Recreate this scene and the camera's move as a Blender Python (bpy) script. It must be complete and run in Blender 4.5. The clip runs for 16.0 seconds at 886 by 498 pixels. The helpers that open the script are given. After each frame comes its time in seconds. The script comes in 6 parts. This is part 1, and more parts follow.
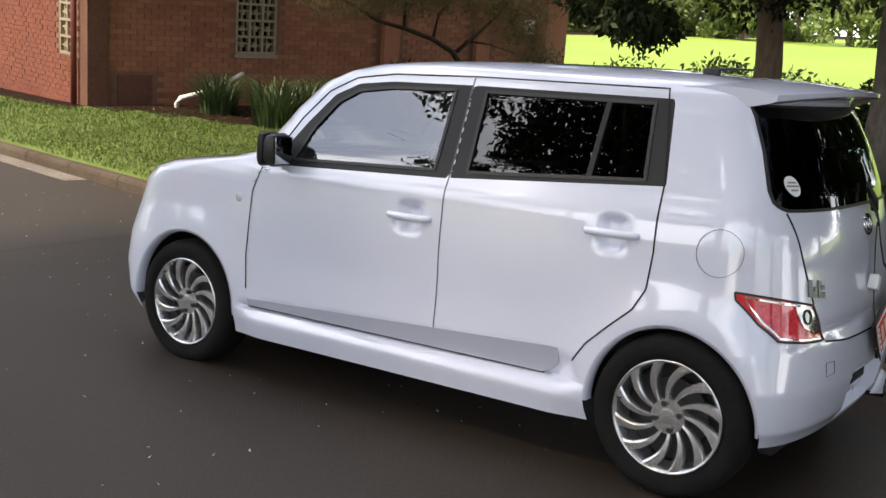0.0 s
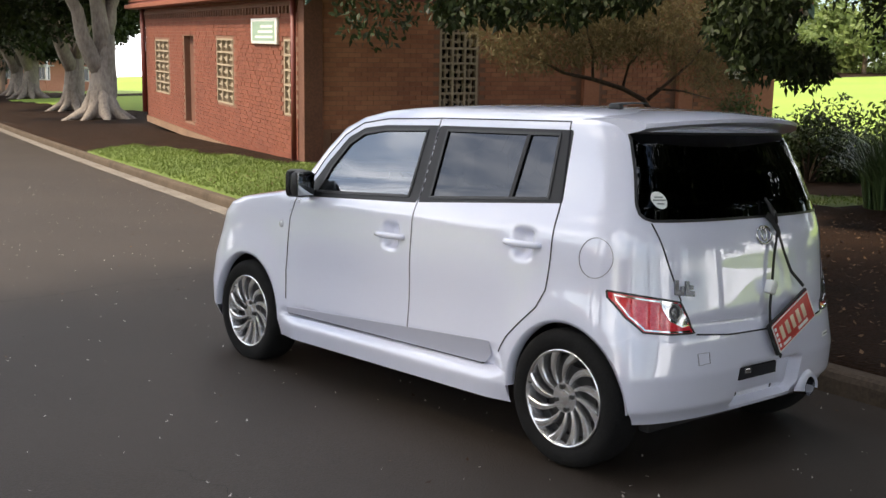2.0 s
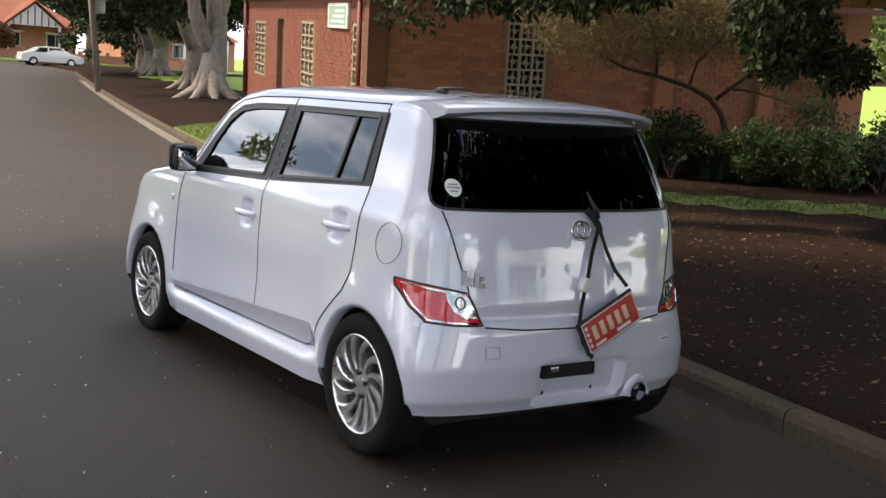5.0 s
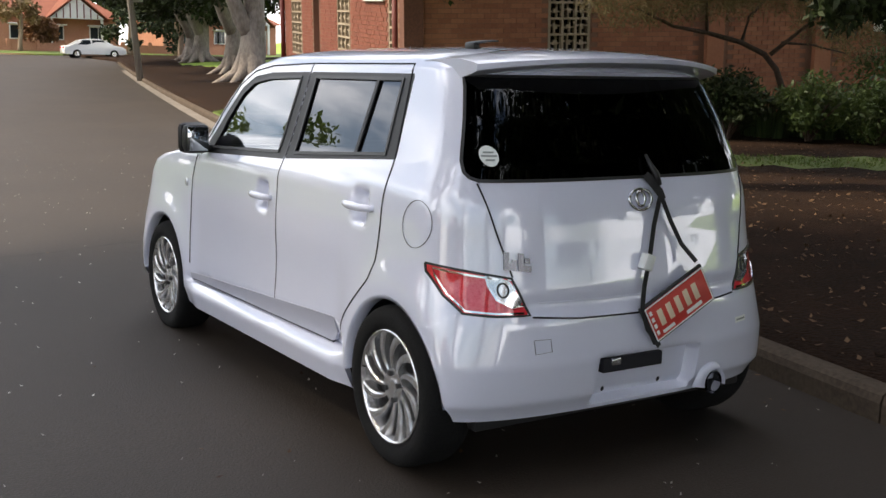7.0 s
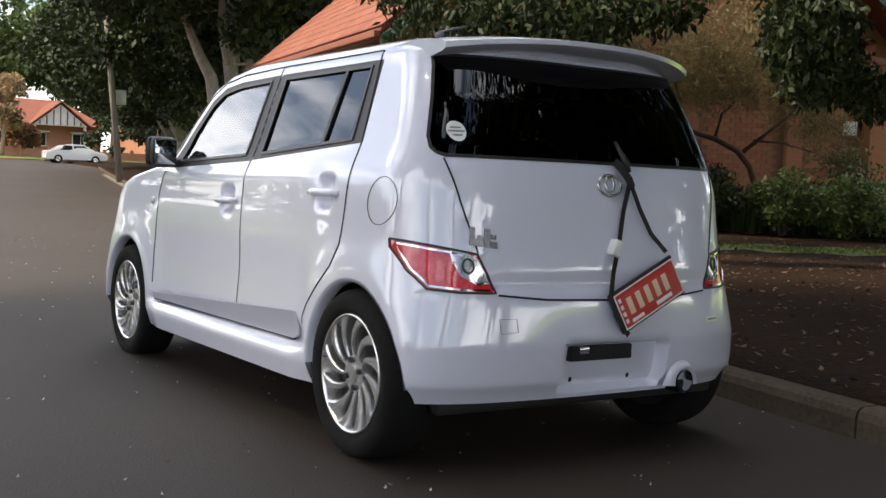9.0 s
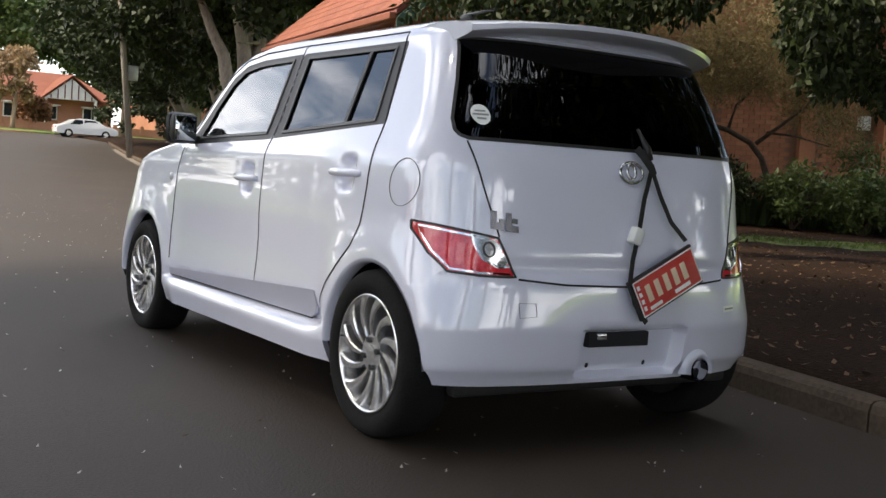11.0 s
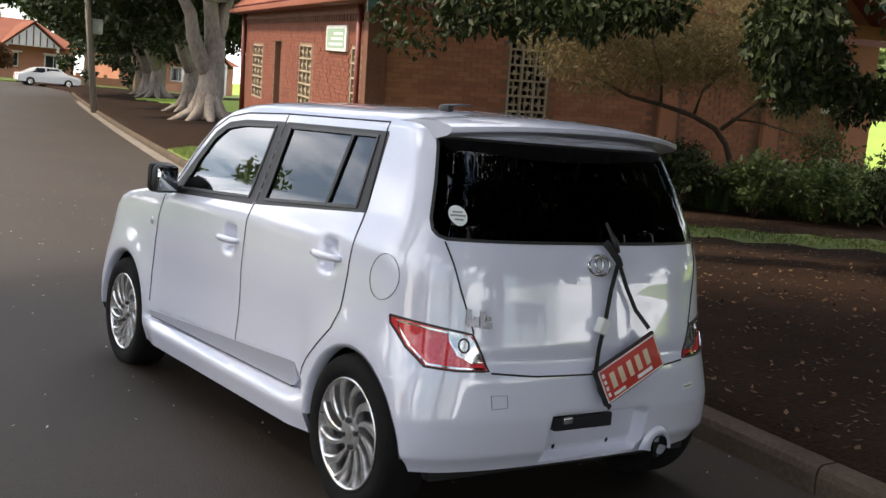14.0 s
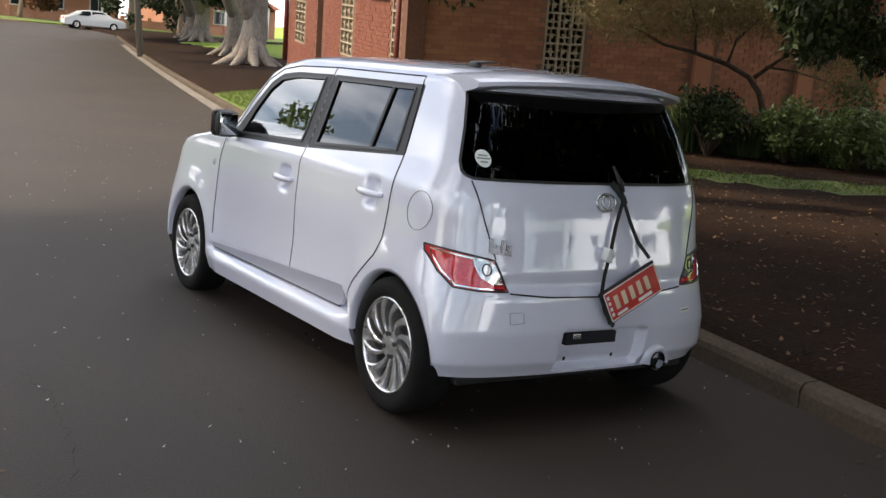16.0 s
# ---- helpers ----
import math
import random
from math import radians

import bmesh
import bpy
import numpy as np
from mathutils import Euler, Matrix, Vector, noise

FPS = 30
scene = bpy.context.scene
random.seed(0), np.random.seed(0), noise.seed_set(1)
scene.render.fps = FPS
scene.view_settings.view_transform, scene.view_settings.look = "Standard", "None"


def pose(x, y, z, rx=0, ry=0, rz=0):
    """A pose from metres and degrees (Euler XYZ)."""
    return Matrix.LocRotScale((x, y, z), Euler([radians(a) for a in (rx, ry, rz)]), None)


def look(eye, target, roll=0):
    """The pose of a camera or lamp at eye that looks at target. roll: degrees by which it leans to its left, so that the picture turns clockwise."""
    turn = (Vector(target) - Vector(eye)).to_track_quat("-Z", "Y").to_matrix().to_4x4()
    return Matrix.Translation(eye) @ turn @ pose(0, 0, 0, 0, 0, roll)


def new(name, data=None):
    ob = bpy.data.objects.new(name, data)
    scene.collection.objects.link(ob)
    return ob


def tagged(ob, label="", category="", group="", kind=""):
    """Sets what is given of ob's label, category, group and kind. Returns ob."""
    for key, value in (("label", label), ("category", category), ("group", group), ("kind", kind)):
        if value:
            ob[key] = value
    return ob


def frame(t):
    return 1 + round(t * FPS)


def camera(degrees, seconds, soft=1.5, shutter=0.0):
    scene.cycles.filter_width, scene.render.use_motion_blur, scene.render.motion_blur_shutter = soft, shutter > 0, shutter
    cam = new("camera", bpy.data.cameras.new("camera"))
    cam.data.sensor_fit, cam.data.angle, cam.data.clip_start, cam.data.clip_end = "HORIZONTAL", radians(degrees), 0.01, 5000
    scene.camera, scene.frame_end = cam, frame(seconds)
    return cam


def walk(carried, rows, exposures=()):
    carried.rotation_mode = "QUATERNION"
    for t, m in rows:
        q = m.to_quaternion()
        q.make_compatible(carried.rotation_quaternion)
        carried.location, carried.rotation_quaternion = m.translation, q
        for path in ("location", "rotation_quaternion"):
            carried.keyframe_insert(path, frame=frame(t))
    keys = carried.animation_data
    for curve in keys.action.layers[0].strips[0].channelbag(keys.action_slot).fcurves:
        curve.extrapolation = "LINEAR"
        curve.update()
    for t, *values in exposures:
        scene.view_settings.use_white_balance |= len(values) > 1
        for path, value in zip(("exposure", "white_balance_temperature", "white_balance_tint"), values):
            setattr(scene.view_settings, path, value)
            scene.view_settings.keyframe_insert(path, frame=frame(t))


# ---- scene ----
cam = camera(43.3, 16.0)
PATH = [
    (0, (-4.552, -1.5, 1.519), (-2.916, -0.396, 1.198), 3.6),
    (0.5, (-4.559, -1.959, 1.508), (-2.96, -0.814, 1.142), 1.0),
    (1, (-4.51, -2.384, 1.494), (-3.016, -1.086, 1.204), 1.6),
    (1.5, (-4.453, -2.811, 1.502), (-3.023, -1.448, 1.191), 3.1),
    (2, (-4.337, -3.157, 1.532), (-3.015, -1.678, 1.284), 1.4),
    (2.5, (-4.199, -3.501, 1.523), (-2.899, -2.003, 1.267), 3.8),
    (3, (-4.121, -3.788, 1.544), (-2.88, -2.249, 1.24), 2.7),
    (3.5, (-3.896, -4.038, 1.509), (-2.779, -2.407, 1.201), 1.4),
    (4, (-3.584, -4.007, 1.534), (-2.483, -2.356, 1.283), -0.2),
    (4.5, (-3.341, -3.987, 1.535), (-2.187, -2.375, 1.276), 2.2),
    (4.7, (-3.282, -3.989, 1.545), (-2.144, -2.365, 1.284), 3.8),
    (6.8, (-2.794, -3.535, 1.512), (-1.704, -1.889, 1.191), 1.4),
    (7, (-2.796, -3.49, 1.478), (-1.737, -1.824, 1.158), 1.0),
    (7.5, (-2.766, -3.485, 1.28), (-1.717, -1.797, 1.053), 2.3),
    (8, (-2.741, -3.497, 1.057), (-1.697, -1.797, 0.919), 1.6),
    (8.5, (-2.728, -3.513, 0.987), (-1.587, -1.872, 0.897), 1.9),
    (9, (-2.73, -3.49, 0.982), (-1.629, -1.824, 0.873), 2.2),
    (9.2, (-2.738, -3.485, 0.98), (-1.663, -1.802, 0.879), 1.9),
    (11.3, (-2.778, -3.468, 0.974), (-1.685, -1.799, 0.834), 3.8),
    (11.5, (-2.758, -3.446, 0.977), (-1.676, -1.77, 0.836), 3.1),
    (12, (-2.753, -3.434, 0.994), (-1.674, -1.752, 0.901), 2.2),
    (12.5, (-2.775, -3.433, 1.015), (-1.66, -1.774, 0.956), 3.7),
    (13, (-2.804, -3.374, 1.202), (-1.656, -1.747, 1.011), 5.9),
    (13.5, (-2.863, -3.402, 1.442), (-1.75, -1.759, 1.186), 2.2),
    (14, (-2.935, -3.558, 1.504), (-1.79, -1.933, 1.281), 4.8),
    (14.5, (-2.992, -3.795, 1.51), (-1.891, -2.148, 1.234), 5.2),
    (15, (-3.194, -3.973, 1.508), (-2.095, -2.326, 1.229), 3.3),
    (15.5, (-3.271, -4.127, 1.538), (-2.216, -2.449, 1.272), 3.2),
    (16, (-3.276, -4.144, 1.554), (-2.191, -2.495, 1.228), 5.1),
]
walk(cam, [(t, look(eye, target, roll)) for t, eye, target, roll in PATH],
     [(0.0, 1.32, 6960.0, 10.0), (16.0, 1.32, 6960.0, 10.0)])

# ---- light ----
SUN_AZ, SUN_EL = -72.0, 50.0
world = bpy.data.worlds.new("sky_world")
scene.world = world
world.use_nodes = True
wn, wl = world.node_tree.nodes, world.node_tree.links
wn.clear()
sky = wn.new("ShaderNodeTexSky")
sky.sky_type = "NISHITA"
sky.sun_disc = False
sky.sun_elevation, sky.sun_rotation = radians(SUN_EL), radians(SUN_AZ)
sky.dust_density = 2.0
tc = wn.new("ShaderNodeTexCoord")
mp = wn.new("ShaderNodeMapping")
mp.inputs["Scale"].default_value = (1.0, 1.0, 2.6)
cloud = wn.new("ShaderNodeTexNoise")
cloud.inputs["Scale"].default_value = 3.4
cloud.inputs["Detail"].default_value = 7.0
cloud.inputs["Roughness"].default_value = 0.55
ramp = wn.new("ShaderNodeValToRGB")
ramp.color_ramp.elements[0].position, ramp.color_ramp.elements[1].position = 0.46, 0.60
mixc = wn.new("ShaderNodeMix")
mixc.data_type = "RGBA"
mixc.inputs["B"].default_value = (13.2, 13.5, 14.4, 1)
bg = wn.new("ShaderNodeBackground")
bg.inputs["Strength"].default_value = 0.105
wo = wn.new("ShaderNodeOutputWorld")
wl.new(tc.outputs["Generated"], mp.inputs["Vector"])
wl.new(mp.outputs["Vector"], cloud.inputs["Vector"])
wl.new(cloud.outputs["Fac"], ramp.inputs["Fac"])
wl.new(ramp.outputs["Color"], mixc.inputs["Factor"])
wl.new(sky.outputs["Color"], mixc.inputs["A"])
wl.new(mixc.outputs["Result"], bg.inputs["Color"])
wl.new(bg.outputs["Background"], wo.inputs["Surface"])

sun = new("sun", bpy.data.lights.new("sun", "SUN"))
sun.data.energy, sun.data.angle, sun.data.color = 2.6, radians(6), (1.0, 0.90, 0.74)
sdir = Vector((math.sin(radians(SUN_AZ)) * math.cos(radians(SUN_EL)), math.cos(radians(SUN_AZ)) * math.cos(radians(SUN_EL)), math.sin(radians(SUN_EL))))
sun.matrix_world = look(sdir * 80, (0, 0, 0))


# ---- materials ----
def material(name, color, rough=0.6, metal=0.0, color2=None, scale=8.0, detail_scale=60.0, mix=0.5, bump=0.0, coat=0.0,
             spec=0.5, trans=0.0, per_object=0.0, per_island=0.0, coords="Object", stretch=(1, 1, 1), subsurf=0.0, bump_dist=0.01):
    m = bpy.data.materials.new(name)
    m.use_nodes = True
    nt = m.node_tree
    n, l = nt.nodes, nt.links
    b = n["Principled BSDF"]
    b.inputs["Roughness"].default_value = rough
    b.inputs["Metallic"].default_value = metal
    b.inputs["Coat Weight"].default_value = coat
    b.inputs["Coat Roughness"].default_value = 0.03
    b.inputs["Specular IOR Level"].default_value = spec
    b.inputs["Transmission Weight"].default_value = trans
    color = (*color, 1)
    if color2 is None:
        b.inputs["Base Color"].default_value = color
        return m
    color2 = (*color2, 1)
    t = n.new("ShaderNodeTexCoord")
    mpn = n.new("ShaderNodeMapping")
    mpn.inputs["Scale"].default_value = stretch
    l.new(t.outputs[coords], mpn.inputs["Vector"])
    big, fine = n.new("ShaderNodeTexNoise"), n.new("ShaderNodeTexNoise")
    for tex, s in ((big, scale), (fine, detail_scale)):
        tex.inputs["Scale"].default_value = s
        tex.inputs["Detail"].default_value = 5.0
        l.new(mpn.outputs["Vector"], tex.inputs["Vector"])
    add = n.new("ShaderNodeMix")
    add.inputs["Factor"].default_value = mix
    l.new(big.outputs["Fac"], add.inputs["A"])
    l.new(fine.outputs["Fac"], add.inputs["B"])
    fac = add.outputs["Result"]
    rmp = n.new("ShaderNodeMapRange")
    rmp.inputs["From Min"].default_value, rmp.inputs["From Max"].default_value = 0.32, 0.68
    l.new(fac, rmp.inputs["Value"])
    fac = rmp.outputs["Result"]
    if per_object or per_island:
        src = n.new("ShaderNodeObjectInfo").outputs["Random"] if per_object else n.new("ShaderNodeNewGeometry").outputs["Random Per Island"]
        mm = n.new("ShaderNodeMix")
        mm.inputs["Factor"].default_value = per_object or per_island
        l.new(fac, mm.inputs["A"])
        l.new(src, mm.inputs["B"])
        fac = mm.outputs["Result"]
    mc = n.new("ShaderNodeMix")
    mc.data_type = "RGBA"
    mc.inputs["A"].default_value, mc.inputs["B"].default_value = color, color2
    l.new(fac, mc.inputs["Factor"])
    l.new(mc.outputs["Result"], b.inputs["Base Color"])
    if bump:
        bn = n.new("ShaderNodeBump")
        bn.inputs["Strength"].default_value, bn.inputs["Distance"].default_value = bump, bump_dist
        l.new(fine.outputs["Fac"], bn.inputs["Height"])
        l.new(bn.outputs["Normal"], b.inputs["Normal"])
    if subsurf:
        tr = n.new("ShaderNodeBsdfTranslucent")
        ms = n.new("ShaderNodeMixShader")
        ms.inputs["Fac"].default_value = subsurf
        l.new(mc.outputs["Result"], tr.inputs["Color"])
        l.new(b.outputs["BSDF"], ms.inputs[1])
        l.new(tr.outputs["BSDF"], ms.inputs[2])
        l.new(ms.outputs["Shader"], n["Material Output"].inputs["Surface"])
    return m


M = {}
M["asphalt"] = material("asphalt", (0.022, 0.0158, 0.0112), 0.66, color2=(0.050, 0.0375, 0.0280), scale=0.45, detail_scale=95, mix=0.6, bump=0.5, bump_dist=0.006, spec=0.32)
M["crack"] = material("tar_crack", (0.012, 0.011, 0.010), 0.9)
M["concrete"] = material("kerb_concrete", (0.050, 0.037, 0.027), 0.95, color2=(0.115, 0.088, 0.064), scale=2.5, detail_scale=40, bump=0.4, per_object=0.2, spec=0.15)
M["gutter"] = material("gutter_concrete", (0.10, 0.083, 0.066), 0.9, color2=(0.21, 0.18, 0.145), scale=1.2, detail_scale=50, bump=0.3)
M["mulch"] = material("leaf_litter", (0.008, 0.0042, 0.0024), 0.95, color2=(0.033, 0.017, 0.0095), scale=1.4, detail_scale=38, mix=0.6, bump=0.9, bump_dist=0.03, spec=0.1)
M["litter"] = material("fallen_leaves", (0.03, 0.015, 0.008), 0.8, color2=(0.20, 0.125, 0.07), scale=5, per_island=0.9, spec=0.2)
M["grass_ground"] = material("lawn_soil", (0.065, 0.098, 0.013), 0.9, color2=(0.115, 0.158, 0.023), scale=0.8, detail_scale=30, bump=0.6, bump_dist=0.03)
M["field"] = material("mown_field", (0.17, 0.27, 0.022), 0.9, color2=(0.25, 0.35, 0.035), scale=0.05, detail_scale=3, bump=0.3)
M["grass"] = material("grass_blades", (0.05, 0.085, 0.010), 0.7, color2=(0.125, 0.170, 0.026), scale=0.6, per_island=0.25, subsurf=0.3)
M["strap"] = material("strap_leaves", (0.018, 0.040, 0.014), 0.45, color2=(0.095, 0.135, 0.050), scale=3, per_island=0.7, subsurf=0.2)
M["brick"] = material("red_brown_brick", (0.20, 0.075, 0.042), 0.9, color2=(0.40, 0.17, 0.09), scale=0.8, detail_scale=25, mix=0.4, bump=0.5, per_island=0.5)
M["brick_piece"] = material("red_brown_brick_piece", (0.20, 0.075, 0.042), 0.9, color2=(0.40, 0.17, 0.09), scale=0.8, detail_scale=25, mix=0.4, bump=0.5, per_object=0.5)
# long side's brick: sunlit orange put into the colour, darkened against the sun
M["brick_side"] = material("side_orange_brick", (0.130, 0.034, 0.018), 0.9, color2=(0.215, 0.064, 0.034), scale=0.9, detail_scale=25, bump=0.4, per_island=0.4)
M["mortar"] = material("mortar", (0.15, 0.078, 0.050), 0.95, color2=(0.24, 0.13, 0.085), scale=2, detail_scale=60, bump=0.4)
M["render"] = material("cement_render", (0.15, 0.085, 0.052), 0.95, color2=(0.26, 0.165, 0.105), scale=1.5, detail_scale=25, bump=0.4)
M["breeze"] = material("breeze_block", (0.24, 0.185, 0.125), 0.9, color2=(0.36, 0.29, 0.21), scale=3, detail_scale=40, bump=0.3)
# near-black colour that paints the unlit inside of the hall
M["dark_void"] = material("interior_shade_black", (0.012, 0.010, 0.009), 0.95)
M["maroon"] = material("maroon_paint", (0.11, 0.022, 0.016), 0.55, color2=(0.17, 0.04, 0.03), scale=2, detail_scale=30)
M["green_trim"] = material("dark_green_trim", (0.025, 0.06, 0.05), 0.6, color2=(0.05, 0.10, 0.08), scale=4, detail_scale=40)
M["roof_tile"] = material("terracotta_tile", (0.13, 0.034, 0.016), 0.8, color2=(0.27, 0.085, 0.045), scale=0.7, detail_scale=18, bump=0.3, per_island=0.5)
M["white_paint"] = material("white_paint", (0.66, 0.65, 0.62), 0.6, color2=(0.80, 0.79, 0.76), scale=3, detail_scale=30)
M["sign_green"] = material("sign_green", (0.26, 0.36, 0.28), 0.5)
M["pvc"] = material("white_pipe", (0.70, 0.68, 0.62), 0.5, color2=(0.80, 0.79, 0.74), scale=6, detail_scale=30)
M["stone"] = material("sandstone", (0.30, 0.25, 0.19), 0.9, color2=(0.48, 0.42, 0.33), scale=2, detail_scale=20, bump=0.5, per_object=0.3)
M["bark_fig"] = material("grey_fig_bark", (0.14, 0.115, 0.095), 0.9, color2=(0.34, 0.29, 0.25), scale=1.6, detail_scale=14, bump=0.8, bump_dist=0.04, stretch=(1, 1, 0.35))
M["bark_gum"] = material("mottled_bark", (0.15, 0.095, 0.06), 0.9, color2=(0.32, 0.24, 0.175), scale=2.2, detail_scale=18, bump=0.8, bump_dist=0.03, stretch=(1, 1, 0.3))
M["bark_pine"] = material("dark_bark", (0.035, 0.022, 0.016), 0.9, color2=(0.10, 0.062, 0.045), scale=5, detail_scale=25, bump=0.8)
M["leaf_dark"] = material("dark_leaves", (0.006, 0.011, 0.004), 0.55, color2=(0.040, 0.058, 0.018), scale=1.5, per_island=0.7, subsurf=0.15, spec=0.25)
M["leaf_olive"] = material("olive_needles", (0.085, 0.070, 0.030), 0.8, color2=(0.27, 0.21, 0.10), scale=1.0, per_island=0.6, subsurf=0.25)
M["leaf_mid"] = material("mid_green_leaves", (0.03, 0.055, 0.014), 0.5, color2=(0.12, 0.17, 0.045), scale=0.5, per_island=0.6, subsurf=0.3)
# lighter copy of the green leaves, sunlight put into the colour
M["leaf_far"] = material("sunlit_tone_leaves", (0.07, 0.11, 0.025), 0.6, color2=(0.24, 0.30, 0.09), scale=0.3, per_island=0.5, subsurf=0.3)
M["leaf_red"] = material("russet_leaves", (0.12, 0.05, 0.025), 0.6, color2=(0.26, 0.13, 0.06), scale=0.6, per_island=0.6, subsurf=0.3)
M["leaf_tan"] = material("tan_leaves", (0.20, 0.125, 0.06), 0.7, color2=(0.40, 0.29, 0.17), scale=0.6, per_island=0.6, subsurf=0.3)
M["brick_dark"] = material("dark_brown_brick", (0.085, 0.035, 0.022), 0.9, color2=(0.17, 0.07, 0.042), scale=1.2, detail_scale=25, bump=0.5)
M["timber"] = material("grey_pole_timber", (0.13, 0.11, 0.09), 0.9, color2=(0.28, 0.25, 0.21), scale=2, detail_scale=25, stretch=(6, 6, 0.4), bump=0.5)
M["galv"] = material("galvanised_metal", (0.35, 0.36, 0.37), 0.45, 0.8, color2=(0.5, 0.5, 0.5), scale=5, detail_scale=40)


# ---- builders ----
def mesh(name, verts, faces, mat, parent=None, label="", smooth=False, mats=None, index=None):
    me = bpy.data.meshes.new(name)
    me.from_pydata([tuple(map(float, v)) for v in verts], [], [tuple(map(int, f)) for f in faces])
    for mm in (mats or [mat]):
        me.materials.append(mm)
    if index is not None:
        me.polygons.foreach_set("material_index", np.asarray(index, dtype=np.int32))
    if smooth:
        me.polygons.foreach_set("use_smooth", np.ones(len(me.polygons), dtype=bool))
    me.update()
    ob = new(name, me)
    if parent is not None:
        ob.parent = parent
    if label:
        ob["label"] = label
    return ob


def part(name, bm, mat, parent=None, label="", smooth=True):
    me = bpy.data.meshes.new(name)
    bm.to_mesh(me)
    bm.free()
    me.materials.append(mat)
    if smooth:
        me.polygons.foreach_set("use_smooth", np.ones(len(me.polygons), dtype=bool))
        me.set_sharp_from_angle(angle=radians(38))
    ob = new(name, me)
    if parent is not None:
        ob.parent = parent
    if label:
        ob["label"] = label
    return ob


def box(lo, hi, bevel=0.0, m=None):
    bm = bmesh.new()
    bmesh.ops.create_cube(bm, size=1.0)
    lo, hi = Vector(lo), Vector(hi)
    for v in bm.verts:
        v.co = Vector([lo[k] + (v.co[k] + 0.5) * (hi[k] - lo[k]) for k in range(3)])
    if bevel:
        bmesh.ops.bevel(bm, geom=bm.edges[:], offset=bevel, segments=2, affect="EDGES", profile=0.5)
    if m is not None:
        bm.transform(m)
    return bm


def join_bm(*bms):
    out = bmesh.new()
    for b in bms:
        me = bpy.data.meshes.new("tmp")
        b.to_mesh(me)
        b.free()
        out.from_mesh(me)
        bpy.data.meshes.remove(me)
    return out


def tube(points, radii, sides=10, cap=True):
    """A tapered tube along points, as verts and faces."""
    pts = [Vector(p) for p in points]
    if not hasattr(radii, "__len__"):
        radii = [radii] * len(pts)
    verts, faces = [], []
    up = Vector((0.31, 0.17, 0.93)).normalized()
    for i, p in enumerate(pts):
        d = (pts[min(i + 1, len(pts) - 1)] - pts[max(i - 1, 0)]).normalized()
        a = d.cross(up)
        if a.length < 0.2:
            a = d.cross(Vector((1, 0, 0)))
        a.normalize()
        b = d.cross(a)
        for k in range(sides):
            w = 2 * math.pi * k / sides
            verts.append(p + (a * math.cos(w) + b * math.sin(w)) * radii[i])
    for i in range(len(pts) - 1):
        for k in range(sides):
            k2 = (k + 1) % sides
            faces.append((i * sides + k, i * sides + k2, (i + 1) * sides + k2, (i + 1) * sides + k))
    if cap:
        faces.append(tuple(range(sides))[::-1])
        faces.append(tuple(range((len(pts) - 1) * sides, len(pts) * sides)))
    return verts, faces


def tube_bm(pts, r, sides):
    v, f = tube(pts, r, sides)
    bm = bmesh.new()
    bv = [bm.verts.new(p) for p in v]
    for q in f:
        bm.faces.new([bv[k] for k in q])
    return bm


def merge(*vf):
    V, F = [], []
    for v, f in vf:
        o = len(V)
        V += list(v)
        F += [tuple(i + o for i in face) for face in f]
    return V, F


def empty(name, at=(0, 0, 0), **tags):
    ob = new(name)
    ob.location = at
    return tagged(ob, **tags)


# ---- lie of the land ----
def road_h(y):
    y = max(0.0, min(y, 140.0))
    return 0.0065 * y + 0.00018 * y * y if y < 95 else 0.0065 * 95 + 0.00018 * 95 * 95 + 0.02 * (y - 95)


def kerb_x(y):
    if y < 3:
        return 1.40 + 0.20 * y
    if y < 7:
        k = (y - 3) / 4
        return 2.0 + 0.20 * (y - 3) + 0.05 * 2 * k * k
    return 2.90 + 0.25 * (y - 7)


def smooth(a, b, x):
    k = min(1.0, max(0.0, (x - a) / (b - a)))
    return k * k * (3 - 2 * k)


def ground_h(x, y):
    d = (x - kerb_x(y)) * 0.97
    if d <= 0:
        return road_h(y)
    amp = 0.20 + 0.22 * smooth(7.5, 13.0, y) * (1 - smooth(32, 50, y))
    h = road_h(y) + 0.13 + amp * (1 - math.exp(-d / 2.2))
    h += 0.05 * max(0.0, x - 16.0) * (1 - smooth(62, 74, y) * (1 - smooth(60, 120, x)))
    return h + 0.015 * noise.noise(Vector((x * 0.7, y * 0.7, 0)))


road_tag = dict(kind="structure", category="road")
ys = np.concatenate([np.linspace(-60, -8, 14), np.linspace(-7, 30, 75), np.linspace(31, 75, 45)])
ds = [-9.0, -7, -5, -3.5, -2.5, -1.5, -0.7, -0.35, 0.0]
V = [(kerb_x(y) + d, y, road_h(y)) for y in ys for d in ds]
nd = len(ds)
F = [(i * nd + j, i * nd + j + 1, (i + 1) * nd + j + 1, (i + 1) * nd + j) for i in range(len(ys) - 1) for j in range(nd - 1)]
road = tagged(mesh("road", V, F, M["asphalt"], smooth=True), "worn dark asphalt road with scattered pale chips", **road_tag)
V = [(x, y, road_h(y)) for y in (75, 79, 83, 87) for x in (-60, -30, 0, 10, 20, 30, 60, 110)]
F = [(i * 8 + j, i * 8 + j + 1, (i + 1) * 8 + j + 1, (i + 1) * 8 + j) for i in range(3) for j in range(7)]
tagged(mesh("road", V, F, M["asphalt"], smooth=True), "asphalt cross street at the end of the road", **road_tag)

